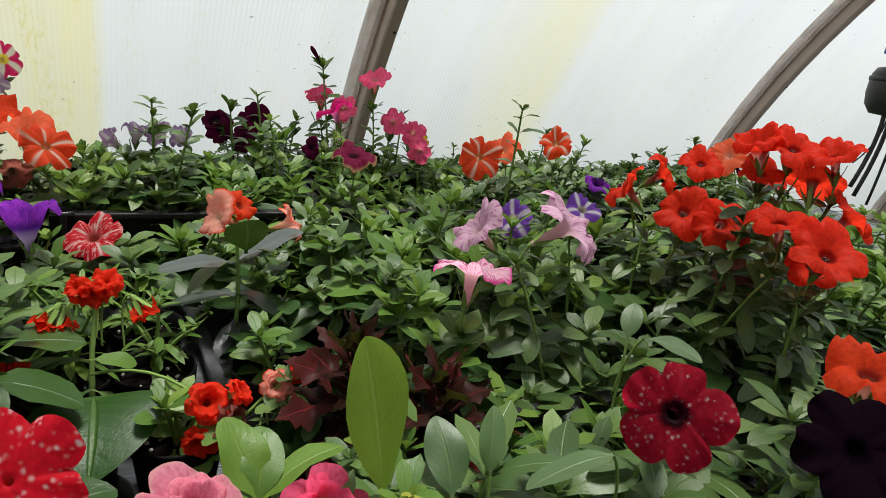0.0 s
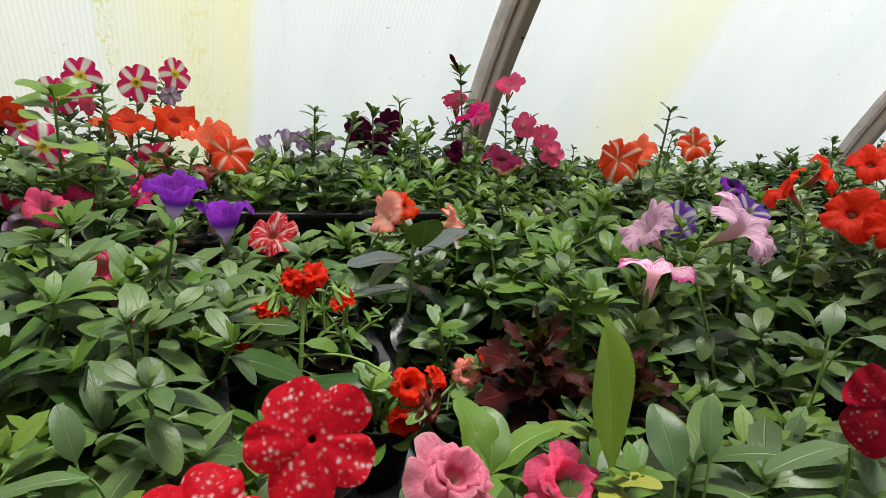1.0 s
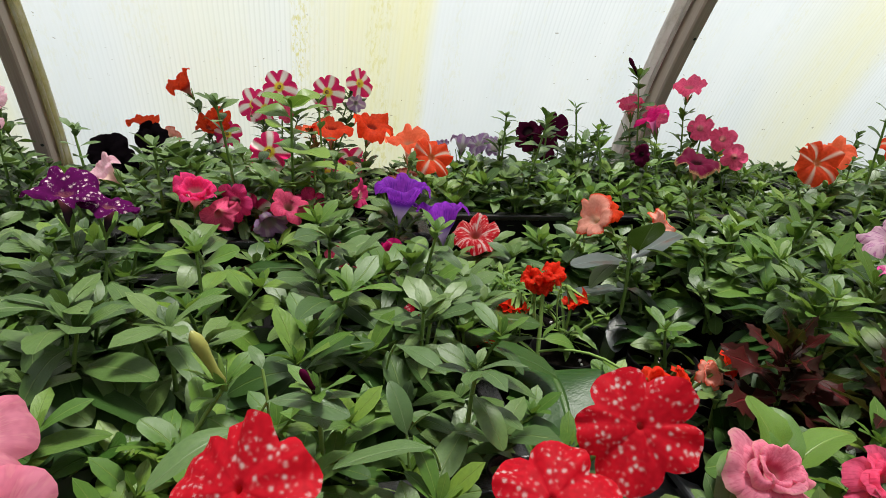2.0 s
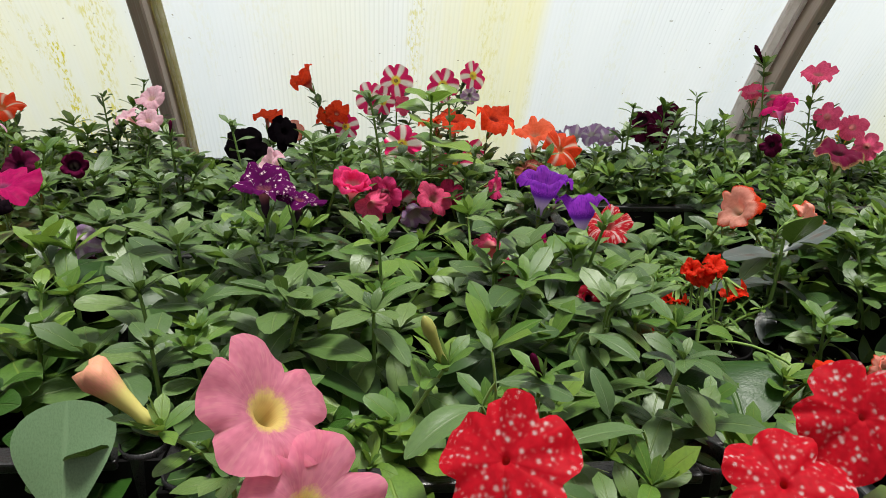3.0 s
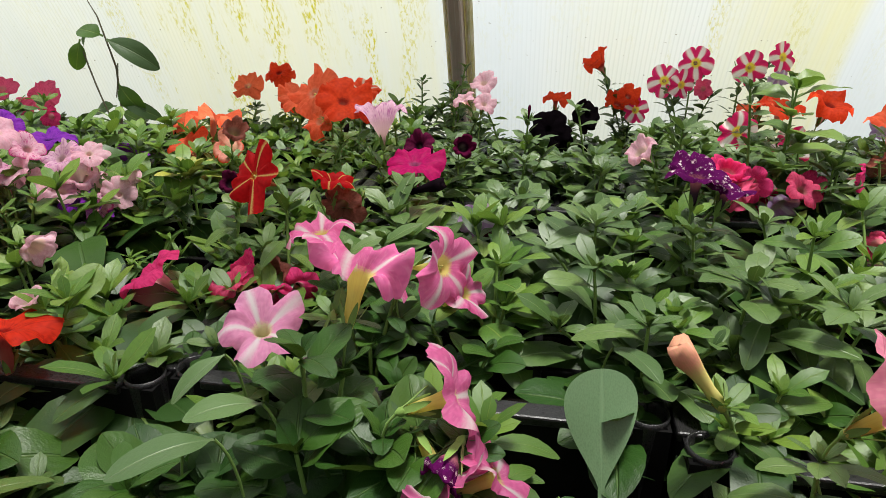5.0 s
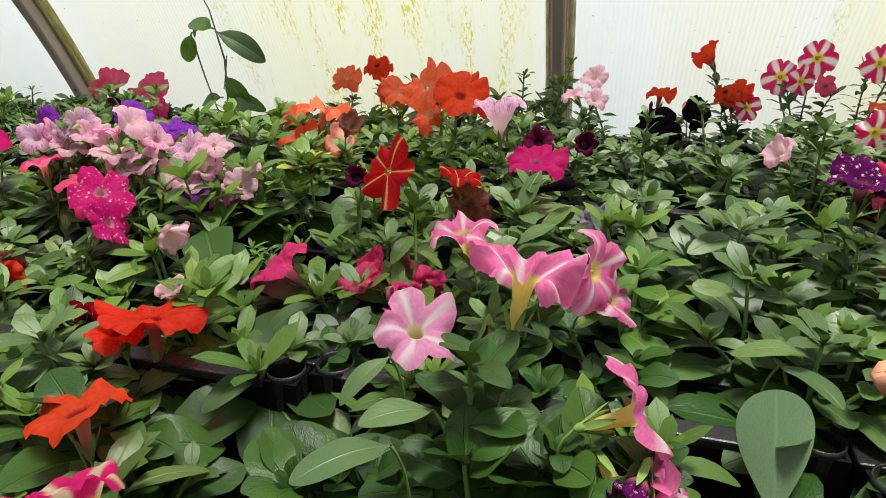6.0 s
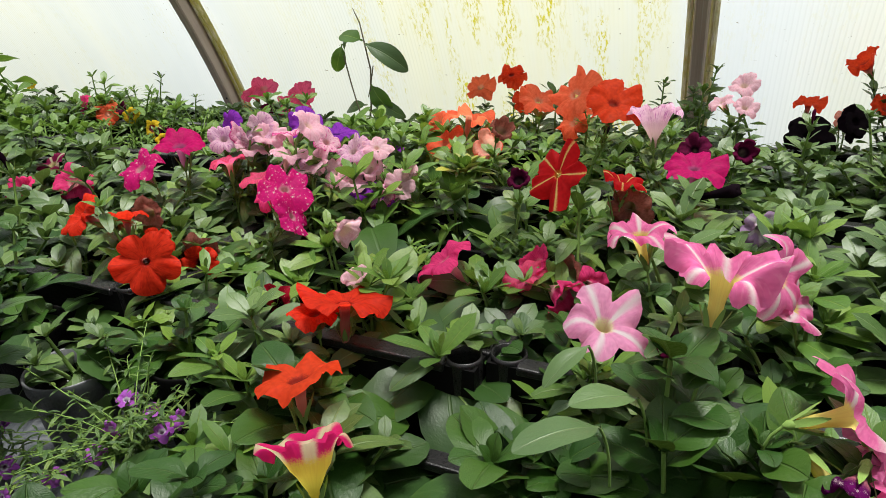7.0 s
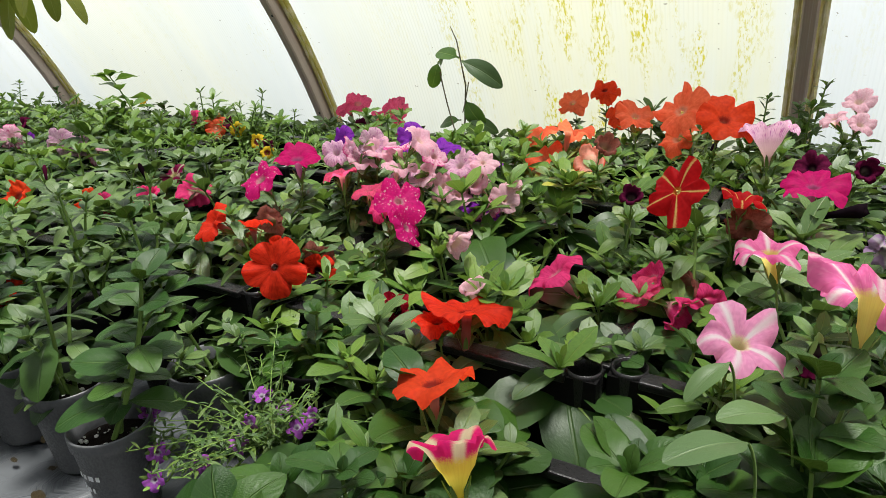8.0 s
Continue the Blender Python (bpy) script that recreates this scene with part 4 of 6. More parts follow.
def bud(thing, p, d, size, mat):
    prof = [(0.05, 0.0), (0.075, 0.10), (0.06, 0.3), (0.08, 0.55), (0.105, 0.74), (0.09, 0.88), (0.04, 0.97), (0.0, 1.0)]
    if size > 0.054:  # about to open: flared and pleated at the tip
        prof = [(0.05, 0.0), (0.080, 0.10), (0.070, 0.32), (0.095, 0.55), (0.130, 0.74), (0.155, 0.90), (0.125, 0.985), (0.0, 0.94)]
    v, f = lathe([(a * size, b * size) for a, b in prof], 8)
    if size > 0.054:
        v = [(x * (1.0 + (0.22 if k % 2 else -0.16) * (z / size) ** 2), y * (1.0 + (0.22 if k % 2 else -0.16) * (z / size) ** 2), z + 0.05 * size * math.sin(2.1 * k) * (z > 0.8 * size)) for k, (x, y, z) in enumerate(v)]
    turn = Vector(d).to_track_quat("Z", "Y").to_matrix().to_4x4()
    ob = part("bud", mesh_of("bud", v, f, [mat], [(0.5, 0.04 + 0.75 * (k // 8) / 7) for k in range(len(v))]), thing, Matrix.Translation(p) @ turn)
    part("calyx", CALYX, ob, Matrix.Translation((0, 0, 0.05 * size)) @ Matrix.Scale(min(1.0, size / 0.035), 4))


FLOWER_WORDS = dict(
    begonia="drooping scarlet floret", red="scarlet open petunia bloom", redspeck="red bloom speckled with white", crimson="dark crimson speckled bloom", pinkstar="magenta bloom with a white star",
    orangestar="orange bloom with white stripes", orange="orange-red bloom", coral="coral bloom", salmon="salmon bloom with orange edges", black="black velvety bloom",
    blackplum="black plum bloom", burgundy="deep burgundy bloom", picotee="burgundy bloom with a pale edge", galaxy="dark purple bloom spotted with white", magenta="magenta bloom",
    magspeck="magenta bloom flecked with white", hotpink="rose pink bloom", rose="pink bloom", violet="violet bloom", purplestar="purple and white bloom", palepurple="pale lilac striped bloom",
    lilac="pale lilac bloom with purple veins", pinkvein="pink mottled bloom", palepink="pale pink bloom", pinkyellow="soft pink bloom with a yellow throat", stripe="pink bloom with white stripes",
    mauvestripe="mauve bloom with white stripes", hotstripe="hot pink bloom with yellow stripes", redyellow="red bloom with a yellow star", redvein="red bloom with white veins",
    maroonstar="maroon bloom with a cream star", faded="faded wilted bloom", double="pale pink double bloom", lobelia="small purple lobelia bloom", yellow="yellow and maroon bloom")

FLOWERS = []


def flower(kind, place, radius, az, el, cup, layers=0):
    """Notes a bloom; the plant beneath it takes it up."""
    FLOWERS.append((kind, place, radius, az, el, cup, layers))


flower("red", (0.66, 0.54, 1.078), 0.039, -60, 47, 0.32)
flower("red", (0.672, 0.491, 1.078), 0.039, -45, 30, 0.32)
flower("red", (0.695, 0.561, 1.137), 0.032, -55, 62, 0.35)
flower("red", (0.697, 0.624, 1.107), 0.035, 40, 45, 0.55)
flower("red", (0.64, 0.622, 1.086), 0.037, -140, 45, 0.55)
flower("coral", (0.754, 0.568, 1.148), 0.03, -50, 40, 0.2)
flower("red", (0.653, 0.456, 1.179), 0.032, -115, 72, 0.65)
flower("red", (0.672, 0.429, 1.184), 0.036, -58, 67, 0.35)
flower("red", (0.693, 0.394, 1.183), 0.034, -100, 70, 0.5)
flower("red", (0.66, 0.45, 1.15), 0.027, -60, 62, 0.4)
flower("red", (0.7, 0.414, 1.152), 0.036, 130, 50, 0.3)
flower("red", (0.626, 0.39, 1.112), 0.039, -85, 67, 0.4)
flower("red", (0.622, 0.33, 1.098), 0.042, -38, 60, 0.35)
flower("red", (0.7, 0.365, 1.123), 0.034, 60, 52, 0.5)
flower("red", (0.655, 0.36, 1.075), 0.03, -70, 32, 0.5)
flower("red", (0.75, 0.5, 1.13), 0.027, -20, 72, 0.5)
flower("faded", (0.69, 0.47, 1.02), 0.029, -60, -20, 0.4)
flower("faded", (0.74, 0.46, 1.01), 0.029, -20, -30, 0.4)
flower("crimson", (0.32, 0.228, 1.043), 0.038, -48, 30, 0)
flower("blackplum", (0.405, 0.16, 1.045), 0.042, -40, 35, 0.05)
flower("orange", (0.48, 0.2, 1.062), 0.034, -76, 77, 0.566)
flower("double", (0.042, 0.305, 0.975), 0.035, 6, 63, 0.27, 3)
flower("pinkvein", (0.305, 0.462, 1.046), 0.04, -60, 97, 0.35)
flower("lilac", (0.372, 0.562, 1.052), 0.037, -110, 45, 0.5)
flower("lilac", (0.43, 0.487, 1.08), 0.05, 75, 30, 0.3)
flower("purplestar", (0.427, 0.58, 1.059), 0.026, -51, 35, 0.361)
flower("purplestar", (0.498, 0.547, 1.08), 0.024, -18, 59, 0.279)
flower("violet", (0.93, 0.995, 0.995), 0.033, -25, 67, 0.442)
flower("orangestar", (0.6, 0.945, 1.055), 0.044, -7, 36, 0.237)
flower("orangestar", (0.78, 0.966, 1.082), 0.037, -51, 50, 0.482)
flower("coral", (0.69, 1.01, 1.055), 0.043, -71, 60, 0.442)
flower("rose", (0.5, 1.214, 1.145), 0.037, -30, 74, 0.488)
flower("rose", (0.405, 1.262, 1.097), 0.033, -74, 79, 0.603)
flower("magenta", (0.405, 1.165, 1.084), 0.041, -105, 69, 0.548)
flower("rose", (0.445, 1.23, 1.085), 0.029, -5, 23, 0.439)
flower("rose", (0.59, 1.2, 1.048), 0.03, -20, 30, 0.494)
flower("rose", (0.56, 1.24, 1.062), 0.03, -22, 21, 0.502)
flower("rose", (0.575, 1.13, 1.025), 0.028, -43, 15, 0.491)
flower("yellow", (0.668, 1.315, 1.008), 0.022, -16, 36, 0.531)
flower("picotee", (0.356, 0.92, 1.054), 0.039, -42, 80, 0.28)
flower("burgundy", (0.325, 1.47, 1.012), 0.04, -7, 42, 0.375)
flower("burgundy", (0.24, 1.4, 0.998), 0.037, -52, 26, 0.353)
flower("burgundy", (0.29, 1.42, 0.975), 0.035, 13, 16, 0.325)
flower("burgundy", (0.225, 1.37, 1.02), 0.03, -49, 37, 0.603)
flower("burgundy", (0.33, 1.05, 1.04), 0.022, -57, 18, 0.397)
flower("palepurple", (0.078, 1.375, 0.985), 0.031, -71, 94, 0.861)
flower("palepurple", (0.12, 1.39, 0.985), 0.031, -43, 51, 0.557)
flower("palepurple", (0.165, 1.4, 0.975), 0.029, -37, 47, 0.68)
flower("palepurple", (0.035, 1.36, 0.972), 0.03, -72, 41, 0.609)
flower("redvein", (-0.002, 0.905, 0.936), 0.04, -15, 68, 0.309)
flower("violet", (-0.128, 0.836, 1.008), 0.044, -60, 98, 0.75)
flower("violet", (-0.07, 0.836, 0.978), 0.044, 30, 100, 0.75)
flower("salmon", (0.14, 0.8, 0.996), 0.035, -80, 30, 0.5)
flower("salmon", (0.212, 0.765, 0.996), 0.029, 95, 12, 0.6)
flower("orange", (0.165, 0.815, 1.006), 0.024, 40, 30, 0.4)
flower("pinkstar", (-0.316, 1.488, 1.079), 0.041, -5, 10, 0.02)
flower("pinkstar", (-0.212, 1.455, 1.076), 0.041, 5, 5, 0.02)
flower("pinkstar", (-0.14, 1.49, 1.095), 0.037, 25, 20, 0.05)
flower("pinkstar", (-0.372, 1.52, 1.035), 0.041, -10, 20, 0.1)
flower("pinkstar", (-0.345, 1.46, 1.035), 0.034, 20, 10, 0.2)
flower("pinkstar", (-0.315, 1.088, 1.018), 0.037, 5, 5, 0.05)
flower("pinkstar", (-0.172, 1.25, 0.965), 0.037, 30, 15, 0.15)
flower("pinkstar", (-0.43, 1.5, 0.97), 0.034, 10, 10, 0.1)
flower("pinkstar", (-0.22, 1.12, 0.975), 0.034, -10, 20, 0.1)
flower("rose", (-0.3, 1.45, 1.03), 0.025, -44, 5, 0.595)
flower("palepurple", (-0.15, 1.46, 1.055), 0.024, -2, -14, 0.518)
flower("orange", (-0.52, 1.53, 1.066), 0.037, -65, 55, 0.791)
flower("orange", (-0.612, 1.53, 0.98), 0.037, -63, 90, 0.496)
flower("orange", (-0.47, 1.52, 0.978), 0.035, 14, 62, 0.523)
flower("orange", (-0.45, 1.5, 1), 0.031, 16, 44, 0.473)
flower("salmon", (-0.545, 1.47, 0.965), 0.026, -13, 14, 0.426)
flower("orange", (-0.21, 1.235, 1.034), 0.047, -43, 88, 0.3)
flower("orange", (-0.136, 1.212, 1.044), 0.045, 39, 71, 0.358)
flower("coral", (-0.245, 1.25, 1.03), 0.037, -82, 78, 0.343)
flower("coral", (-0.085, 1.09, 1.035), 0.043, -45, 80, 0.597)
flower("orangestar", (-0.055, 1.024, 1.03), 0.039, 10, 40, 0.22)
flower("faded", (-0.1, 1.06, 0.985), 0.03, 15, -15, 0.596)
flower("black", (-0.624, 1.307, 0.961), 0.046, -10, 15, -0.05, 1)
flower("black", (-0.549, 1.338, 0.986), 0.039, 40, 25, 0.05, 1)
flower("black", (-0.598, 1.317, 0.933), 0.028, -30, 0, 0)
flower("palepink", (-0.495, 0.855, 1.034), 0.025, -70, 48, 0.648)
flower("hotpink", (-0.389, 0.835, 1.012), 0.03, 20, 67, 0.612, 1)
flower("rose", (-0.365, 0.85, 0.985), 0.03, 38, -5, 0.501)
flower("pinkstar", (-0.328, 0.905, 0.962), 0.039, -15, 15, 0.2)
flower("rose", (-0.277, 0.877, 0.985), 0.031, 18, 59, 0.558)
flower("hotpink", (-0.345, 0.87, 0.995), 0.03, -19, 12, 0.48)
flower("palepurple", (-0.305, 0.88, 0.965), 0.026, 24, -15, 0.722)
flower("hotpink", (-0.25, 0.93, 0.975), 0.028, -3, 16, 0.501)
flower("hotpink", (-0.175, 0.95, 0.985), 0.026, 53, 15, 0.338)
flower("galaxy", (-0.47, 0.64, 1.064), 0.038, -10, 84, 0.5)
flower("galaxy", (-0.436, 0.65, 1.05), 0.031, 75, 78, 0.4)
flower("magenta", (-0.145, 0.794, 0.944), 0.027, -27, 32, 0.318, 1)
flower("rose", (-0.205, 0.79, 0.945), 0.024, -38, 12, 0.671)
flower("rose", (-0.19, 0.77, 0.925), 0.022, 5, 5, 0.566)
flower("crimson", (-0.145, 0.567, 0.976), 0.017, 30, 30, 0.4)
flower("redspeck", (-0.043, 0.322, 1.01), 0.042, -15, 35, -0.04)
flower("redspeck", (-0.11, 0.292, 0.985), 0.04, -20, 50, 0)
flower("redspeck", (-0.284, 0.292, 1.01), 0.045, -45, 48, -0.06)
flower("coral", (-1.19, 0.985, 1.032), 0.052, -20, 100, 0.12)
flower("orange", (-1.262, 1.44, 1.036), 0.04, 0, 60, 0.1, 1)
flower("coral", (-1.335, 1.42, 1.01), 0.041, -4, 55, 0.2)
flower("coral", (-0.991, 0.942, 1.084), 0.046, -25, 48, 0.1)
flower("orange", (-0.917, 0.862, 1.088), 0.046, 30, 62, 0.2)
flower("coral", (-1.13, 1.22, 1.02), 0.045, 29, 58, 0.224)
flower("coral", (-1, 0.99, 1.03), 0.037, -41, 40, 0.404)
flower("coral", (-1.22, 0.95, 0.985), 0.041, -19, 73, 0.536)
flower("salmon", (-1.12, 0.9, 1), 0.031, 5, 38, 0.657)
flower("orange", (-1.2, 1.35, 0.995), 0.034, 25, 29, 0.575)
flower("coral", (-1.28, 1.05, 1), 0.037, -12, 69, 0.43)
flower("faded", (-1.08, 0.84, 1.04), 0.022, 49, 53, 0.82)
flower("lilac", (-0.856, 0.842, 1.066), 0.043, 30, 98, 0.62)
flower("magenta", (-0.795, 0.775, 1.026), 0.043, -5, 87, 0.2)
flower("burgundy", (-0.8, 0.83, 1.036), 0.026, -13, 41, 0.391)
flower("burgundy", (-0.74, 0.84, 1.035), 0.018, 23, 29, 0.64)
flower("redyellow", (-0.92, 0.566, 1.066), 0.04, -28, 36, 0)
flower("redyellow", (-0.863, 0.645, 1.037), 0.029, 50, 85, 0.5)
flower("faded", (-0.853, 0.65, 1.01), 0.03, -8, -16, 0.553)
flower("burgundy", (-0.985, 0.64, 1.03), 0.016, 12, 50, 0.702)
flower("palepink", (-0.748, 1.176, 1.07), 0.028, -10, 60, 0.5)
flower("palepink", (-0.78, 1.142, 1.044), 0.026, -60, 50, 0.5)
flower("palepink", (-0.742, 1.13, 1.04), 0.024, 30, 60, 0.5)
flower("stripe", (-0.822, 0.486, 1.038), 0.037, -70, 72, 0.45)
flower("stripe", (-0.75, 0.372, 1.06), 0.048, -8, 126, 0.42)
flower("stripe", (-0.705, 0.47, 1.025), 0.042, 72, 20, 0.25)
flower("stripe", (-0.69, 0.49, 0.99), 0.034, 74, 40, 0.433)
flower("mauvestripe", (-0.828, 0.368, 1.008), 0.038, 35, 70, 0.26)
flower("stripe", (-0.671, 0.304, 1.013), 0.039, 108, 14, 0.3)
flower("stripe", (-0.672, 0.27, 0.975), 0.04, 40, -25, 0.3)
flower("stripe", (-0.64, 0.285, 0.97), 0.042, 104, 24, 0.15)
flower("galaxy", (-0.668, 0.268, 0.992), 0.017, -20, -20, 1)
flower("faded", (-0.895, 0.57, 0.955), 0.028, -39, 11, 0.658)
flower("hotpink", (-0.935, 0.56, 0.955), 0.029, -47, 44, 0.607)
flower("hotpink", (-0.88, 0.56, 0.945), 0.026, 29, -4, 0.588)
flower("palepurple", (-0.71, 0.755, 0.962), 0.028, 21, 11, 0.594)
flower("burgundy", (-0.69, 0.75, 0.93), 0.022, -10, 10, 0.773)
flower("burgundy", (-0.775, 0.372, 1.005), 0.017, 6, -56, 1.036)
flower("pinkyellow", (-0.415, 0.306, 1.035), 0.045, 58, 52, 0.3)
flower("pinkyellow", (-0.392, 0.272, 0.996), 0.044, 48, 48, 0.3)
flower("pinkyellow", (-0.53, 0.265, 0.95), 0.028, 14, 69, 0.542)
flower("maroonstar", (-1.885, 0.665, 0.965), 0.031, 7, 66, 0.402)
flower("hotpink", (-1.86, 0.585, 0.94), 0.032, 9, 67, 0.687)
flower("hotpink", (-1.785, 0.628, 0.952), 0.039, 34, 49, 0.438)
flower("hotpink", (-1.929, 0.544, 0.933), 0.029, 0, 23, 0.594)
flower("magspeck", (-1.538, 0.566, 1.016), 0.037, -20, 62, 0.298)
flower("magenta", (-1.478, 0.589, 1.048), 0.04, 23, 82, 0.357)
flower("rose", (-1.985, 1.396, 0.986), 0.046, 33, 60, 0.442)
flower("rose", (-2.03, 1.4, 0.97), 0.04, -12, 60, 0.496)
flower("rose", (-1.797, 1.31, 0.985), 0.048, 16, 60, 0.591)
flower("rose", (-1.87, 1.33, 0.955), 0.03, 12, 22, 0.503)
flower("hotpink", (-1.76, 1.28, 0.95), 0.03, 10, 11, 0.549)
flower("burgundy", (-1.9, 1.3, 0.95), 0.022, 25, 45, 0.522)
flower("palepink", (-1.297, 0.652, 1.076), 0.0301, 103, 52, 0.47)
flower("palepink", (-1.382, 0.668, 1.051), 0.0284, 61, 67, 0.58)
flower("pinkvein", (-1.345, 0.672, 1.055), 0.0267, 95, 98, 0.51)
flower("pinkvein", (-1.43, 0.66, 1.05), 0.0249, 91, 31, 0.44)
flower("palepink", (-1.33, 0.64, 1.032), 0.0318, 103, 73, 0.53)
flower("magspeck", (-1.268, 0.55, 1.018), 0.038, 60, 60, 0.1)
flower("magspeck", (-1.245, 0.53, 0.99), 0.032, 100, 35, 0.15)
flower("hotpink", (-1.31, 0.57, 1), 0.027, -21, 45, 0.492)
flower("violet", (-1.335, 0.778, 1.034), 0.042, -40, 100, 0.2)
flower("violet", (-1.35, 0.72, 1.06), 0.03, 21, 41, 0.32)
flower("violet", (-1.46, 0.68, 1.05), 0.033, -27, 36, 0.584)
flower("violet", (-1.35, 0.972, 0.955), 0.042, 40, 70, 0.2)
flower("palepink", (-1.245, 0.713, 1.003), 0.0267, 41, 47, 0.73)
flower("palepink", (-1.24, 0.735, 0.985), 0.0258, -69, 52, 0.41)
flower("palepink", (-1.257, 0.71, 0.963), 0.0258, -70, 75, 0.65)
flower("palepink", (-1.195, 0.74, 0.98), 0.0249, -41, 76, 0.83)
flower("palepink", (-1.22, 0.74, 0.935), 0.0224, -83, 79, 0.71)
flower("violet", (-1.25, 0.74, 0.95), 0.0241, 3, 11, 0.451)
flower("palepink", (-1.184, 0.55, 0.975), 0.0241, 70, -10, 0.7)
flower("palepink", (-1.166, 0.612, 0.913), 0.0241, 60, -5, 0.7)
flower("palepink", (-1.1, 0.44, 0.965), 0.0172, -9, 82, 0.858)
flower("palepink", (-1.3, 0.65, 1.01), 0.0258, 77, 99, 0.49)
flower("rose", (-1.37, 0.62, 1), 0.031, -93, 85, 0.39)
flower("rose", (-1.42, 0.62, 1.02), 0.03, -71, 88, 0.47)
flower("red", (-1.332, 0.376, 0.98), 0.039, 45, 20, 0.08)
flower("red", (-1.478, 0.42, 1), 0.034, -36, 38, 0.516)
flower("red", (-1.43, 0.44, 0.995), 0.03, 41, 100, 0.512)
flower("faded", (-1.445, 0.49, 0.985), 0.03, 12, 8, 0.552)
flower("red", (-1.395, 0.45, 0.965), 0.024, 40, 16, 0.542)
flower("red", (-1.352, 0.47, 0.935), 0.029, 50, 13, 0.594)
flower("faded", (-1.37, 0.49, 0.945), 0.029, 24, -18, 0.564)
flower("red", (-1.078, 0.384, 0.972), 0.049, -10, 96, 0.2)
flower("red", (-1.105, 0.37, 0.962), 0.028, -60, 85, 0.3)
flower("crimson", (-1.19, 0.42, 0.935), 0.026, 0, 10, 0.3)
flower("hotpink", (-1.05, 0.562, 0.944), 0.045, -75, 45, 0.45)
flower("rose", (-0.945, 0.541, 0.952), 0.029, -23, 62, 0.502)
flower("hotpink", (-0.905, 0.53, 0.945), 0.026, 59, -5, 0.768)
flower("orange", (-1.046, 0.264, 0.968), 0.039, 40, 101, 0.3)
flower("hotstripe", (-0.983, 0.19, 0.966), 0.036, 40, 112, 0.66)
flower("lilac", (-2.38, 0.735, 0.985), 0.039, 44, 39, 0.558)
flower("lilac", (-2.325, 0.75, 0.965), 0.035, 17, 50, 0.553)
flower("pinkvein", (-2.28, 0.76, 0.95), 0.03, 51, 30, 0.548)
flower("pinkvein", (-2.6, 0.73, 0.985), 0.039, 34, 24, 0.321)
flower("burgundy", (-2.66, 0.8, 0.995), 0.03, -9, 35, 0.509)
flower("orange", (-2.1, 0.48, 0.95), 0.029, 10, 40, 0.648)
flower("red", (-2.2, 0.47, 0.94), 0.024, 16, 34, 0.653)
flower("violet", (-2.62, 0.78, 0.96), 0.03, 12, 31, 0.305)
flower("hotpink", (-2.3, 1.07, 0.985), 0.029, -14, 32, 0.509)
flower("coral", (-2.24, 1.08, 0.975), 0.034, 12, 41, 0.522)
flower("rose", (-2.21, 1.06, 0.965), 0.026, 27, 36, 0.557)
flower("coral", (-2.19, 1.04, 0.97), 0.029, 40, 33, 0.352)
flower("yellow", (-2.12, 1.05, 0.97), 0.024, 20, 15, 0.453)
flower("burgundy", (-2.16, 1.06, 0.985), 0.02, 5, 31, 0.385)
flower("yellow", (-2.02, 1.02, 0.95), 0.024, 6, 22, 0.397)
flower("burgundy", (-1.98, 1.01, 0.945), 0.02, 44, 30, 0.431)
flower("yellow", (-1.95, 0.98, 0.935), 0.02, 42, 28, 0.573)
flower("yellow", (-2.85, 1.3, 0.985), 0.02, 33, 35, 0.423)
flower("red", (-1.7, 0.25, 0.925), 0.029, -3, 52, 0.453)
flower("orange", (-2, 0.55, 0.935), 0.027, 21, 41, 0.386)
flower("rose", (0.109, 0.286, 0.976), 0.03, 20, 50, 0.3, 2)
flower("orangestar", (-0.963, 1.112, 1.06), 0.036, 25, 50, 0.45)
flower("lilac", (-1.448, 0.647, 1.048), 0.027, 49, 51, 0.42)
flower("palepink", (-1.406, 0.654, 1.032), 0.027, 58, 82, 0.4)
flower("lilac", (-1.394, 0.672, 1.059), 0.027, 37, 36, 0.45)
flower("pinkvein", (-1.3, 0.697, 1.042), 0.026, 69, 50, 0.39)
flower("palepink", (-1.307, 0.683, 1.018), 0.028, -10, 42, 0.31)
flower("lilac", (-1.26, 0.705, 1.029), 0.028, 1, 59, 0.36)
flower("palepink", (-1.228, 0.719, 1.034), 0.026, 43, 50, 0.2)
flower("violet", (-1.238, 0.688, 0.976), 0.026, -3, 61, 0.28)
flower("palepink", (-1.255, 0.688, 0.989), 0.027, 68, 59, 0.25)
flower("pinkvein", (-1.211, 0.694, 0.968), 0.025, -21, 43, 0.39)
flower("palepink", (-1.188, 0.709, 0.982), 0.026, 26, 43, 0.24)
flower("violet", (-1.207, 0.689, 0.954), 0.024, -30, 48, 0.43)
flower("palepink", (-1.279, 0.685, 1.001), 0.027, -9, 45, 0.29)
flower("lilac", (-1.339, 0.669, 1.013), 0.028, -5, 69, 0.46)

# ---- bedding plants in the trays ----
rng = random.Random(11)
PLANTS = []


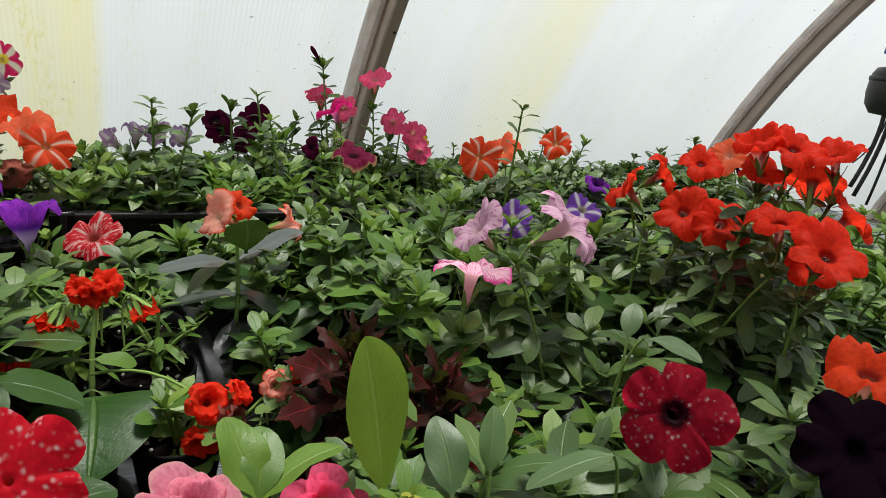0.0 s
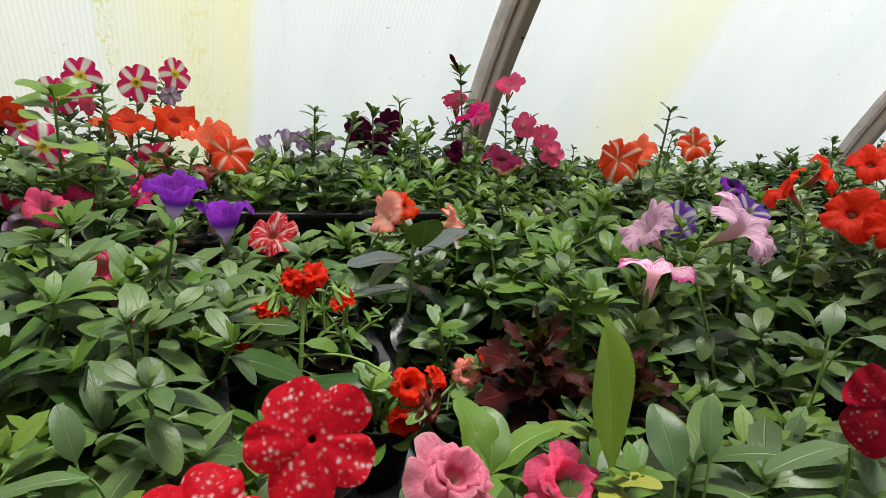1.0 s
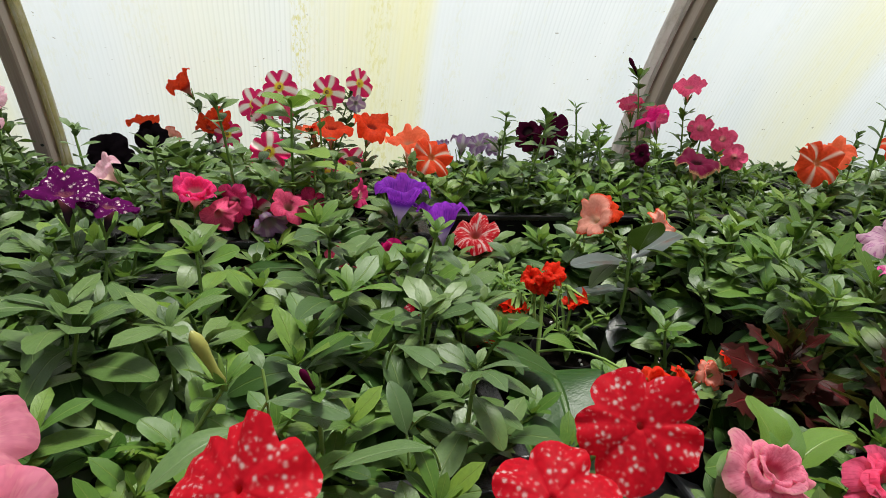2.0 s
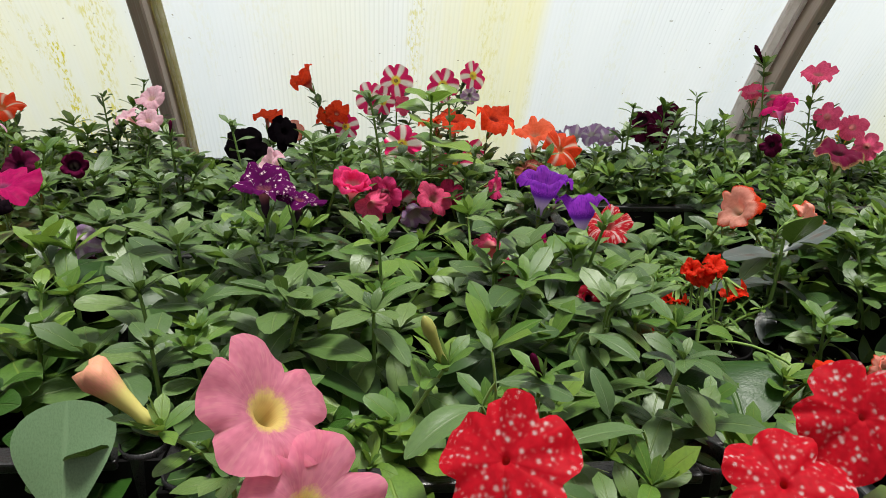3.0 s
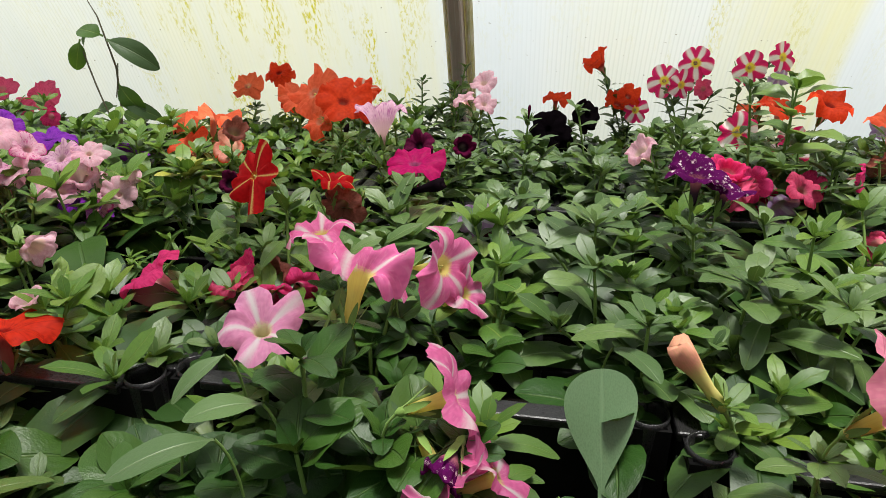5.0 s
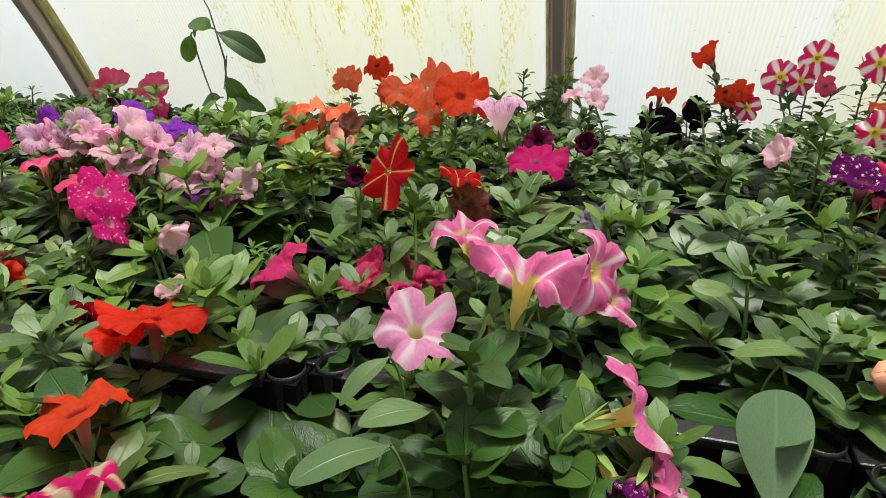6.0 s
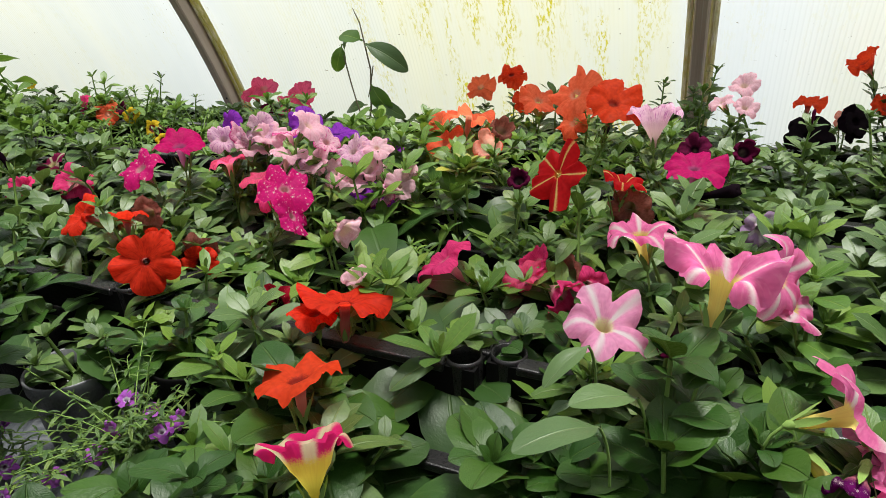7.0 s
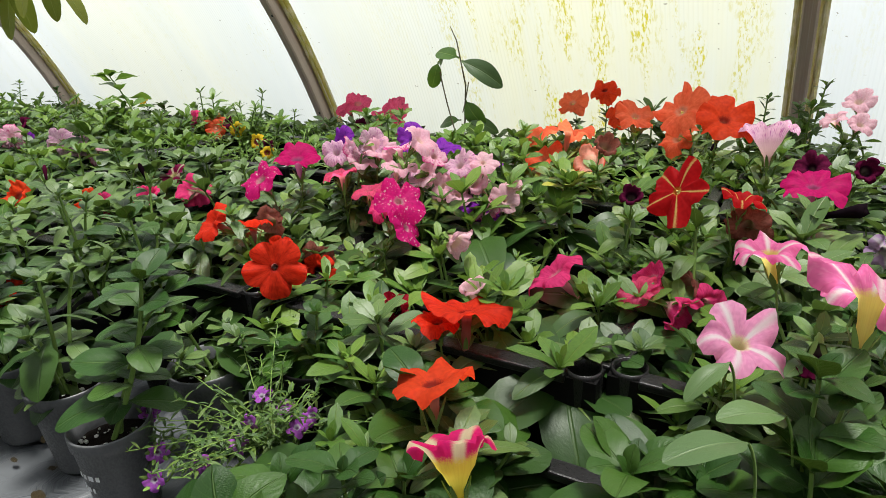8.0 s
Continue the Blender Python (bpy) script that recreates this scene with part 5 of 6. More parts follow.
def kind_of(x, y):
    g = noise.noise((x * 1.7 + 5.0, y * 2.1, 0.4)) + rng.uniform(-0.25, 0.25)
    # this dark leaf kind stands in for the shade along the front rim
    if y < 0.49 and -0.92 < x < -0.40:
        return "broad"
    if y < 0.36:
        return "broad" if -1.1 < x < -0.55 else "grey" if x > 0.18 else ("grey" if g > -0.1 else "broad")
    if -0.12 < x < 0.10 and 0.62 < y < 1.0:
        return "narrowfresh"
    if -2.35 < x < -1.75 and 0.85 < y < 1.2:
        return "narrowfresh" if rng.random() < 0.7 else "fresh"
    if -1.40 < x < -1.10 and 0.5 < y < 0.85 and rng.random() < 0.5:
        return "narrow"
    if -0.78 < x < 0.05 and 0.36 < y < 0.82:
        return "grey" if rng.random() < 0.55 else ("fresh" if g < -0.1 else "petunia")
    return "grey" if g > 0.12 else ("fresh" if g < -0.42 else "petunia")


def canopy(x, y):
    """Height that the leaves reach."""
    top = 1.010 if 0.38 < y < 0.7 else (0.975 if y < 0.38 else 1.000 - 0.085 * max(0.0, y - 0.7))
    if -0.09 < x < 0.25 and 0.42 < y < 0.80:
        top -= 0.05
    if 0.36 < y < 0.48:
        top -= 0.035 if x > -0.40 else 0.070
    if y > 0.85:
        top += 0.02
    if y > 1.36:
        top -= 0.035
    if y > 0.8:
        top += 0.075 * noise.noise((x * 4.2, y * 4.0, 8.3)) - (0.03 if x < -1.5 else 0.0)
    if -0.80 < x < -0.45 and y > 1.05:
        top -= 0.055
    if x < -0.88 and 0.38 < y < 0.64:
        top = 0.955
    if y < 0.36 and x < -0.3:
        top = 0.962 if x < -0.55 else 0.945
    return top


for x0, x1, y0, y1, rim, nx, ny in TRAYS:
    for i in range(nx):
        for j in range(ny):
            x, y = x0 + (x1 - x0) * (i + 0.5) / nx + rng.uniform(-0.012, 0.012), y0 + (y1 - y0) * (j + 0.5) / ny + rng.uniform(-0.012, 0.012)
            if y < 0.07 or (y < 0.20 and -0.9 < x < 0.1) or (y < 0.36 and (-0.74 < x < -0.30 or -1.02 < x < -0.90)) or (-0.07 < x < 0.12 and 0.38 < y < 0.56):
                continue
            p = Plant(x, y, rim - 0.042, kind_of(x, y), random.Random(rng.random()))
            h = max(0.05, canopy(x, y) - p.base.z + rng.uniform(-0.022, 0.016))
            if -0.05 < x < 0.10 and 0.40 < y < 0.63:
                p.fam, h = ("narrowfresh" if y > 0.5 else "grey"), 0.05
            size = dict(broad=0.098, petunia=0.088, grey=0.094, fresh=0.082, narrow=0.044, narrowfresh=0.040)[p.fam] * rng.uniform(0.88, 1.12)
            if y > 0.85:
                size *= 0.84
            if 0.36 < y < 0.49 and p.fam == "broad":
                size *= 0.72
            p.bush(h, 0.058, size, (rng.choice((3, 3, 4)) if y < 0.85 else rng.choice((4, 4, 5))) if p.fam not in ("narrow", "narrowfresh") else 6)
            if rng.random() < ((0.07 if x < -1.3 else 0.34) if y > 0.85 else 0.3):
                a = rng.uniform(0, 6.28)
                tip = Vector((0.03 * math.cos(a), 0.03 * math.sin(a), h + rng.uniform(0.01, 0.075)))
                p.shoot(tip, size * 0.6, 0.014)
                if rng.random() < 0.3:
                    p.buds.append((tip, (rng.uniform(-0.7, 0.7), rng.uniform(-0.7, 0.7), 1), rng.uniform(0.024, 0.042), rng.choice((STEM, PETALS["burgundy"], PETALS["burgundy"], PETALS["blackplum"], PETALS["faded"]))))
            PLANTS.append(p)

# the dense leafy edge before the front trays
for x, y, top, fam, size in ((-1.135, 0.300, 0.945, "petunia", 0.078), (-1.055, 0.320, 0.930, "broad", 0.080), (-1.015, 0.265, 0.925, "grey", 0.070), (-0.915, 0.215, 0.885, "broad", 0.070), (-0.845, 0.285, 0.965, "broad", 0.094),
                             (-0.775, 0.315, 0.995, "broad", 0.100), (-0.700, 0.290, 0.985, "broad", 0.098), (-0.645, 0.325, 0.975, "petunia", 0.084), (-0.690, 0.205, 0.950, "broad", 0.092), (-0.790, 0.200, 0.945, "broad", 0.098),
                             (-0.880, 0.185, 0.905, "broad", 0.092), (-1.040, 0.200, 0.930, "broad", 0.088), (-1.120, 0.215, 0.925, "petunia", 0.070), (-0.620, 0.235, 0.945, "broad", 0.085), (-0.350, 0.300, 0.955, "grey", 0.085),
                             (-0.200, 0.300, 0.960, "grey", 0.090), (-0.270, 0.220, 0.940, "broad", 0.090), (-0.530, 0.460, 0.985, "grey", 0.080), (-0.455, 0.400, 0.962, "petunia", 0.066)):
    foot = 0.832 if y < 0.4 else 0.890
    p = Plant(x, y, foot, fam, random.Random(rng.random()))
    p.bush(top - foot, 0.055, size, 3)
    PLANTS.append(p)

# leaves close over the joints between the trays and hang over their rims
for x, ys in ((-0.512, (0.48, 0.56, 0.64, 0.72)), (-0.080, (0.40, 0.46, 0.53, 0.60, 0.68, 0.75)), (-0.94, (0.46, 0.54, 0.62, 0.70, 0.77)), (-1.365, (0.46, 0.56, 0.66, 0.76)), (-1.795, (0.46, 0.58, 0.70)),
              (-0.30, (0.83,)), (-0.42, (0.825,)), (-0.56, (0.83,)), (-0.68, (0.83,)), (-0.80, (0.83,)), (-0.92, (0.83,)), (-1.04, (0.83,)), (-1.16, (0.83,)), (-1.28, (0.83,)), (-1.42, (0.83,)),
              (-0.05, (0.86, 0.93)), (0.03, (0.84, 0.90)), (0.12, (0.86, 0.92)), (0.21, (0.85, 0.93)), (0.30, (0.85, 0.93)), (0.40, (0.86, 0.94)), (0.50, (0.86, 0.94)), (0.62, (0.86, 0.93)), (0.74, (0.86, 0.93)),
              (-1.32, (0.365,)), (-1.25, (0.375,)), (-1.18, (0.365,)), (-1.11, (0.37,)), (-0.85, (0.38,)), (-0.78, (0.385,)), (-0.71, (0.375,)), (-0.26, (0.385,)), (-0.36, (0.375,)), (-0.17, (0.38,)), (0.272, (0.44, 0.52, 0.60, 0.68, 0.76)), (0.22, (0.32, 0.37)), (0.31, (0.33, 0.37)), (0.43, (0.37,))):
    for y in ys:
        x_, y_ = x + rng.uniform(-0.02, 0.02), y + rng.uniform(-0.015, 0.015)
        p = Plant(x_, y_, 0.892, "grey" if rng.random() < 0.5 else "petunia", random.Random(rng.random()))
        low = 0.03 if (-0.06 < x < 0.35 and y > 0.8) or (x > -0.06 and y < 0.5) else 0.0
        low = 0.085 if -0.09 < x < 0.28 and y > 0.8 else low
        p.bush(max(0.03, min(canopy(x_, y_), 1.0) - low - 0.892 + rng.uniform(-0.03, 0.0)), 0.05, 0.074, 3)
        PLANTS.append(p)

for kind, place, radius, az, el, cup, layers in FLOWERS:
    place = Vector(place)
    n = toward(az, el)
    foot = place - n * 0.9 * radius
    p = min(PLANTS, key=lambda q: (q.base.x - foot.x) ** 2 + (q.base.y - foot.y) ** 2)
    if math.hypot(p.base.x - foot.x, p.base.y - foot.y) > 0.075:
        p = Plant(foot.x, foot.y, 0.832, "grey", random.Random(rng.random()))
        p.bush(0.10, 0.05, 0.066, 3)
        PLANTS.append(p)
    r = p.rng
    p.flowers.append((kind, place, radius, az, el, cup, r.uniform(0.15, 0.27) * (1.5 if kind in ("coral", "orange", "orangestar", "stripe", "mauvestripe") else 1.0), r.randrange(6), layers, r.uniform(0, 1.2)))
    tip = foot - n * 0.012 - p.base - Vector((0, 0, 0.016))
    if tip.z > 0.03:
        p.shoot(tip, 0.05, 0.014, crown=10, start=0.25, shrink=0.35)
    if r.random() < 0.4 and radius > 0.024:
        side = Vector((r.uniform(-0.03, 0.03), r.uniform(-0.025, 0.01), r.uniform(-0.01, 0.02)))
        p.buds.append((foot - p.base + side, side.normalized() * 0.7 + Vector((0, 0, 0.8)), r.uniform(0.026, 0.042), r.choice((STEM, PETALS["burgundy"], PETALS["faded"], PETALS[kind]))))
        p.stems.append((bezier(foot - p.base + side, foot - p.base + side * 0.4 - Vector((0, 0, 0.02)), tip - Vector((0, 0, 0.02)), 5), 0.001))

# large single leaves that stand out of the front plants
for root, end, roll in (((0.218, 0.272, 0.988), (0.224, 0.294, 1.023), -0.00),
                        ((0.26, 0.216, 1.034), (0.206, 0.219, 1.023), 0.15),
                        ((0.191, 0.271, 0.977), (0.197, 0.306, 1.013), -0.06),
                        ((0.364, 0.318, 1.045), (0.376, 0.333, 1.069), -0.03),
                        ((0.353, 0.294, 1.059), (0.374, 0.257, 1.061), -0.15),
                        ((-0.167, 0.366, 0.97), (-0.23, 0.349, 0.974), 0.15),
                        ((-0.179, 0.397, 0.958), (-0.191, 0.412, 0.992), -0.03),
                        ((-0.179, 0.474, 0.99), (-0.147, 0.434, 0.989), -0.12),
                        ((-0.286, 0.362, 0.997), (-0.336, 0.328, 0.991), 0.09),
                        ((-0.274, 0.376, 1.006), (-0.223, 0.366, 1.007), -0.12),
                        ((-0.277, 0.384, 1.025), (-0.285, 0.399, 1.035), -0.00),
                        ((-0.808, 0.254, 1.001), (-0.847, 0.212, 1.009), 0.15),
                        ((-0.79, 0.284, 1.007), (-0.825, 0.256, 1.016), 0.12),
                        ((-0.829, 0.314, 1.02), (-0.85, 0.279, 1.008), 0.09),
                        ((-0.557, 0.455, 0.967), (-0.521, 0.412, 0.975), -0.12),
                        ((-0.849, 0.286, 0.974), (-0.837, 0.295, 0.985), -0.00)):
    root, way = Vector(root), Vector(end) - Vector(root)
    p = min(PLANTS, key=lambda q: (q.base.x - root.x) ** 2 + (q.base.y - root.y) ** 2)
    az, tilt = math.atan2(-way.x, way.y), math.atan2(way.z, math.hypot(way.x, way.y))
    p.leaf(root - p.base, az, tilt + 0.25, way.length * 1.06, "bigoval", roll)
    foot = root - p.base
    p.stems.append((bezier(foot - way.normalized() * 0.012 - Vector((0, 0, 0.05)), foot - way.normalized() * 0.010 - Vector((0, 0, 0.015)), foot, 5), 0.0011))

# single buds that stand clear of the leaves
for place, way, size, mat in (((-0.493, 0.358, 0.985), (-0.62, 0.0, 0.8), 0.062, PETALS["youngbud"]), ((-0.305, 0.413, 0.995), (-0.35, -0.1, 0.9), 0.050, YELLOWLEAF), ((-0.79, 0.70, 1.01), (0.8, -0.3, 0.35), 0.055, PETALS["blackplum"]),
                              ((-0.86, 0.68, 1.02), (0.6, 0.1, 0.8), 0.050, PETALS["burgundy"]), ((0.40, 1.24, 1.16), (-0.6, 0.0, 0.8), 0.045, PETALS["burgundy"]), ((0.24, 1.30, 1.06), (-0.4, 0.0, 0.9), 0.040, PETALS["blackplum"])):
    place = Vector(place)
    p = min(PLANTS, key=lambda q: (q.base.x - place.x) ** 2 + (q.base.y - place.y) ** 2)
    p.buds.append((place - p.base, way, size, mat))
    foot = place - p.base
    p.shoot(foot, 0.055, 0.016, crown=9, start=0.3)

heads = [Vector(f[1]) for f in FLOWERS]
for p in PLANTS:
    p.buds = [b for b in p.buds if all((p.base + Vector(b[0]) + Vector(b[1]).normalized() * 0.5 * b[2] - h).length > 0.068 for h in heads)]

far = []
for p in PLANTS:
    x, y = p.base.x, p.base.y
    if not p.flowers and (y > 1.02 or x < -1.9 or x > 0.95) or (y > 1.3 and not p.flowers):
        far.append(p)
        continue
    single = p.base.y < 0.385 and -1.0 < p.base.x < 0.36
    words = {"broad": "petunia with large smooth mid-green leaves", "petunia": "young petunia with soft green leaves", "grey": "petunia with grey-green downy leaves",
             "fresh": "petunia with fresh light green leaves", "narrow": "bedding plant with narrow green leaves", "narrowfresh": "bedding plant with fine light green leaves"}[p.fam]
    if p.flowers:
        words = "petunia in a tray with " + FLOWER_WORDS[p.flowers[0][0]].replace(" open petunia", "")
        words += "s" if len(p.flowers) > 1 and " with " not in words[22:] else ""
    p.finish("petunia_plant" if "narrow" not in p.fam else "bedding_plant", words + ("" if p.flowers else " in a black tray"), "bedding plant", "bedding plants in the trays", single)

# the rows behind, where single plants merge
moved, stalks = [], []
for p in far:
    shift = Matrix.Translation(p.base)
    moved += [(fam, k, shift @ m) for fam, k, m in p.leaves]
    stalks += [([p.base + Vector(q) for q in pts], radii) for pts, radii in p.stems]
far_plants = tagged(new("far_plants"), "close rows of young bedding plants behind, mixed green leaves", "bedding plants", kind="stuff")
mats = []
for fam, k, _ in moved:
    if LEAVES[fam][k][0].materials[0] not in mats:
        mats.append(LEAVES[fam][k][0].materials[0])
part("foliage", joined_leaves(moved, mats), far_plants)
v, f = [], []
for pts, radii in stalks:
    a, b = tube(pts, radii, 5, False)
    f += [tuple(i + len(v) for i in q) for q in b]
    v += a
part("stems", mesh_of("stems", v, f, [STEM]), far_plants)


# ---- single plants of their own ----
def lone(name, label, category, x, y, z, fam, seed):
    p = Plant(x, y, z, fam, random.Random(seed))
    p.words, p.fine = (name, label, category), True
    return p


def done(p, single=True):
    return p.finish(*p.words, single=single)


# upright bright leaf in the front tray
p = lone("young_plant", "young plant with one large upright bright green leaf", "bedding plant", 0.150, 0.285, 0.93, "fresh", 5)
p.leaf((0, 0.0, 0.045), radians(20), radians(78), 0.108, "blade", 0.0)
p.leaf((0, 0, 0.04), radians(150), radians(20), 0.05, "yellow")
p.leaf((0, 0, 0.045), radians(200), radians(35), 0.04, "yellow")
p.shoot((0.01, -0.01, 0.05), 0.05, 0.015)
done(p)
# plump seedling before the double flower
p = lone("young_plant", "young plant with plump rounded light green leaves", "bedding plant", 0.085, 0.330, 0.905, "paddle", 25)
for az, tilt, size in ((95, 38, 0.062), (-70, 40, 0.066), (20, 55, 0.060), (150, 20, 0.058), (-140, 18, 0.058), (60, 12, 0.055), (-20, 62, 0.05)):
    p.leaf((0, 0, 0.05), radians(az), radians(tilt), size, "paddle")
p.stems.append(([(0, 0, -0.02), (0.002, 0, 0.02), (0, 0, 0.052)], [0.003, 0.0026, 0.002]))
done(p)
# spoon-shaped leaf standing at the tray's edge
p = lone("seedling", "seedling with one broad spoon-shaped leaf", "seedling", -0.565, 0.352, 0.890, "grey", 6)
p.leaf((0.0, 0.0, 0.0), radians(8), radians(62), 0.104, "spoon", 0.0)
p.leaf((0.0, -0.01, 0.0), radians(110), radians(25), 0.05, "broad")
p.leaf((0.0, -0.01, 0.0), radians(-120), radians(25), 0.045, "broad")
done(p)
# dark plant with lustrous leaves
p = lone("dark_leaved_plant", "plant with dark grey-green lustrous leaves in the tray gap", "foliage plant", 0.140, 0.695, 0.875, "dark", 7)
for az, h, tilt, size in ((100, 0.100, 10, 0.088), (-72, 0.102, 20, 0.092), (80, 0.062, -6, 0.092), (-100, 0.064, -14, 0.080), (-40, 0.060, -4, 0.075), (40, 0.058, 0, 0.075), (150, 0.028, -20, 0.06), (-125, 0.028, -25, 0.055)):
    p.leaf((0, 0, h), radians(az), radians(tilt), size, "dark", 0.0)
p.leaf((0.01, 0, 0.11), radians(175), radians(62), 0.07, "broad", 0.0)
p.leaf((0.0, 0, 0.10), radians(100), radians(12), 0.06, "grey")
p.leaf((0.0, 0, 0.11), radians(-95), radians(40), 0.05, "grey")
p.stems.append(([(0, 0, -0.02), (0.003, 0, 0.06), (0, 0, 0.125)], [0.003, 0.0025, 0.002]))
done(p)
# coleus
for x, y, seed in ((0.205, 0.480, 8), (0.255, 0.405, 9)):
    p = lone("coleus", "dark maroon coleus with toothed leaves", "foliage plant", x, y, 0.872, "coleus", seed)
    for k in range(26):
        p.leaf((0, 0, 0.02 + 0.0032 * k), radians(137 * k), radians(5 + 2.9 * k), 0.098 - 0.0024 * k, "coleus")
    p.stems.append(([(0, 0, -0.01), (0, 0, 0.08)], [0.003, 0.002]))
    done(p)

# scarlet sage: jointed stalk with drooping florets over a rounded leaf
p = lone("scarlet_sage", "scarlet sage with drooping red florets on a pale stalk", "bedding plant", -0.008, 0.585, 0.885, "broad", 10)
p.stems.append(([(0, 0, 0), (0.002, 0.01, 0.05), (0.008, 0.03, 0.10)], [0.0028, 0.0024, 0.0018]))
p.stems.append((bezier((0, 0, 0.03), (0.05, -0.02, 0.05), (0.085, -0.055, 0.025), 6), 0.0016))
p.leaf((0.002, -0.029, 0.024), radians(-179), radians(6), 0.092, "begonia", 0.0)
p.leaf((0.0, -0.01, 0.02), radians(110), radians(-12), 0.075, "broad")
p.leaf((0.0, -0.01, 0.02), radians(-110), radians(-15), 0.06, "grey")
p.leaf((0.0, 0.0, 0.045), radians(80), radians(5), 0.04, "grey")
p.leaf((0.0, 0.0, 0.045), radians(-100), radians(8), 0.04, "fresh")
for dx, dy, dz, r, az, el in ((0.004, 0.028, 0.098, 0.016, -10, 0), (0.016, 0.028, 0.108, 0.016, 20, 60), (-0.008, 0.028, 0.104, 0.014, -40, 40), (-0.032, 0.028, 0.074, 0.016, -60, -50), (0.046, 0.028, 0.078, 0.016, 60, -50), (-0.020, 0.026, 0.070, 0.014, -20, -60),
                              (-0.06, 0.01, 0.03, 0.018, -30, 20), (-0.05, 0.02, 0.01, 0.016, 30, -10)):
    p.flowers.append(("begonia", p.base + Vector((dx, dy, dz)), r, az, el, 0.35, 0.45, 2, 1, 0.4))
done(p)
p = lone("scarlet_sage", "scarlet sage with wilting red florets", "bedding plant", 0.095, 0.500, 0.878, "broad", 12)
p.stems.append((bezier((0, 0, -0.02), (0.0, 0.0, 0.02), (0.05, 0.005, 0.05), 5), 0.0018))
p.leaf((0.02, 0, 0.03), radians(120), radians(15), 0.05, "fresh")
p.leaf((0.05, 0, 0.035), radians(200), radians(-40), 0.05, "broad")
for dx, dy, dz, r, az, el, kind in ((-0.015, 0.0, 0.045, 0.022, 0, 40, "begonia"), (0.0, -0.01, 0.030, 0.022, 40, 10, "faded"), (-0.022, -0.01, 0.015, 0.018, -30, -10, "begonia"),
                                    (0.045, 0.005, 0.050, 0.018, 0, 30, "salmon"), (0.066, 0.01, 0.058, 0.017, 50, 30, "begonia"), (0.01, 0.0, 0.05, 0.016, 60, 40, "begonia")):
    p.flowers.append((kind, p.base + Vector((dx, dy, dz)), r, az, el, 0.45, 0.18, 1, 1, 0.2))
done(p)

# sapling by the wall
p = lone("sapling", "small sapling with large veined oval leaves", "sapling", -1.535, 1.20, 0.915, "broad", 13)
p.stem_mat = TWIG
p.stems.append(([(0, 0, 0), (0.01, 0.01, 0.08), (0.012, 0.015, 0.16), (-0.005, 0.01, 0.26), (-0.02, 0.01, 0.29)], [0.003, 0.0026, 0.0022, 0.0016, 0.001]))
p.stems.append((bezier((0, 0, 0.02), (-0.03, 0.0, 0.10), (-0.055, 0.01, 0.20), 5), 0.0018))
p.stems.append((bezier((0.01, 0, 0.1), (0.02, 0.0, 0.13), (0.028, 0.0, 0.17), 4), 0.0014))
for dx, dz, az, tilt, size, fam in ((0.005, 0.215, -85, -18, 0.115, "bigoval"), (0.0, 0.222, 75, 15, 0.080, "fresh"), (-0.055, 0.215, 170, -62, 0.065, "fresh"), (0.012, 0.13, -120, -50, 0.08, "fresh"),
                                    (0.012, 0.09, -110, -5, 0.08, "petunia"), (0.0, 0.07, -40, -30, 0.085, "fresh"), (0.0, 0.08, 100, 0, 0.07, "petunia"), (0.0, 0.05, 160, -20, 0.07, "fresh"), (-0.05, 0.20, 20, 60, 0.035, "fresh")):
    p.leaf((dx, 0.01, dz), radians(az), radians(tilt), size, fam, 0.9 if az < 0 else -0.9)
done(p)

# young yellow tuft among the trays
p = lone("yellow_tuft", "young plant with a tuft of yellow-green leaves", "bedding plant", -1.094, 0.733, 0.93, "yellow", 44)
for k in range(14):
    p.leaf((0, 0, 0.075), radians(137 * k), radians(15 + 5 * k), 0.048 - 0.0014 * k, "yellow" if k % 3 else "fresh")
p.stems.append(([(0, 0, -0.02), (0.002, 0, 0.03), (0, 0, 0.075)], [0.0024, 0.002, 0.0018]))
done(p)

# tall leafy shoots rising over the trays
for x, y, z, hx, hz, fam, seed in ((-2.52, 1.05, 0.93, -0.10, 0.165, "paddle", 14), (-2.45, 1.22, 0.90, 0.0, 0.13, "narrow", 15), (-2.30, 1.30, 0.88, 0.03, 0.14, "narrow", 16), (-2.12, 1.25, 0.88, 0.02, 0.10, "narrow", 17),
                                   (0.585, 0.82, 0.93, 0.0, 0.225, "grey", 18), (-0.275, 0.98, 0.93, 0.0, 0.175, "paddle", 19), (0.60, 1.3, 0.9, 0.01, 0.17, "narrow", 20), (0.30, 1.25, 0.9, -0.02, 0.19, "narrow", 21)):
    p = lone("tall_shoot", "tall leafy shoot rising over the tray", "bedding plant", x, y, z, fam, seed)
    p.shoot((hx, 0.0, hz), 0.098 if fam in ("fresh", "paddle") else 0.052, 0.026 if fam == "paddle" else 0.022, 0.0022, start=0.25, crown=5, shrink=0.45, bow=0.2)
    done(p)


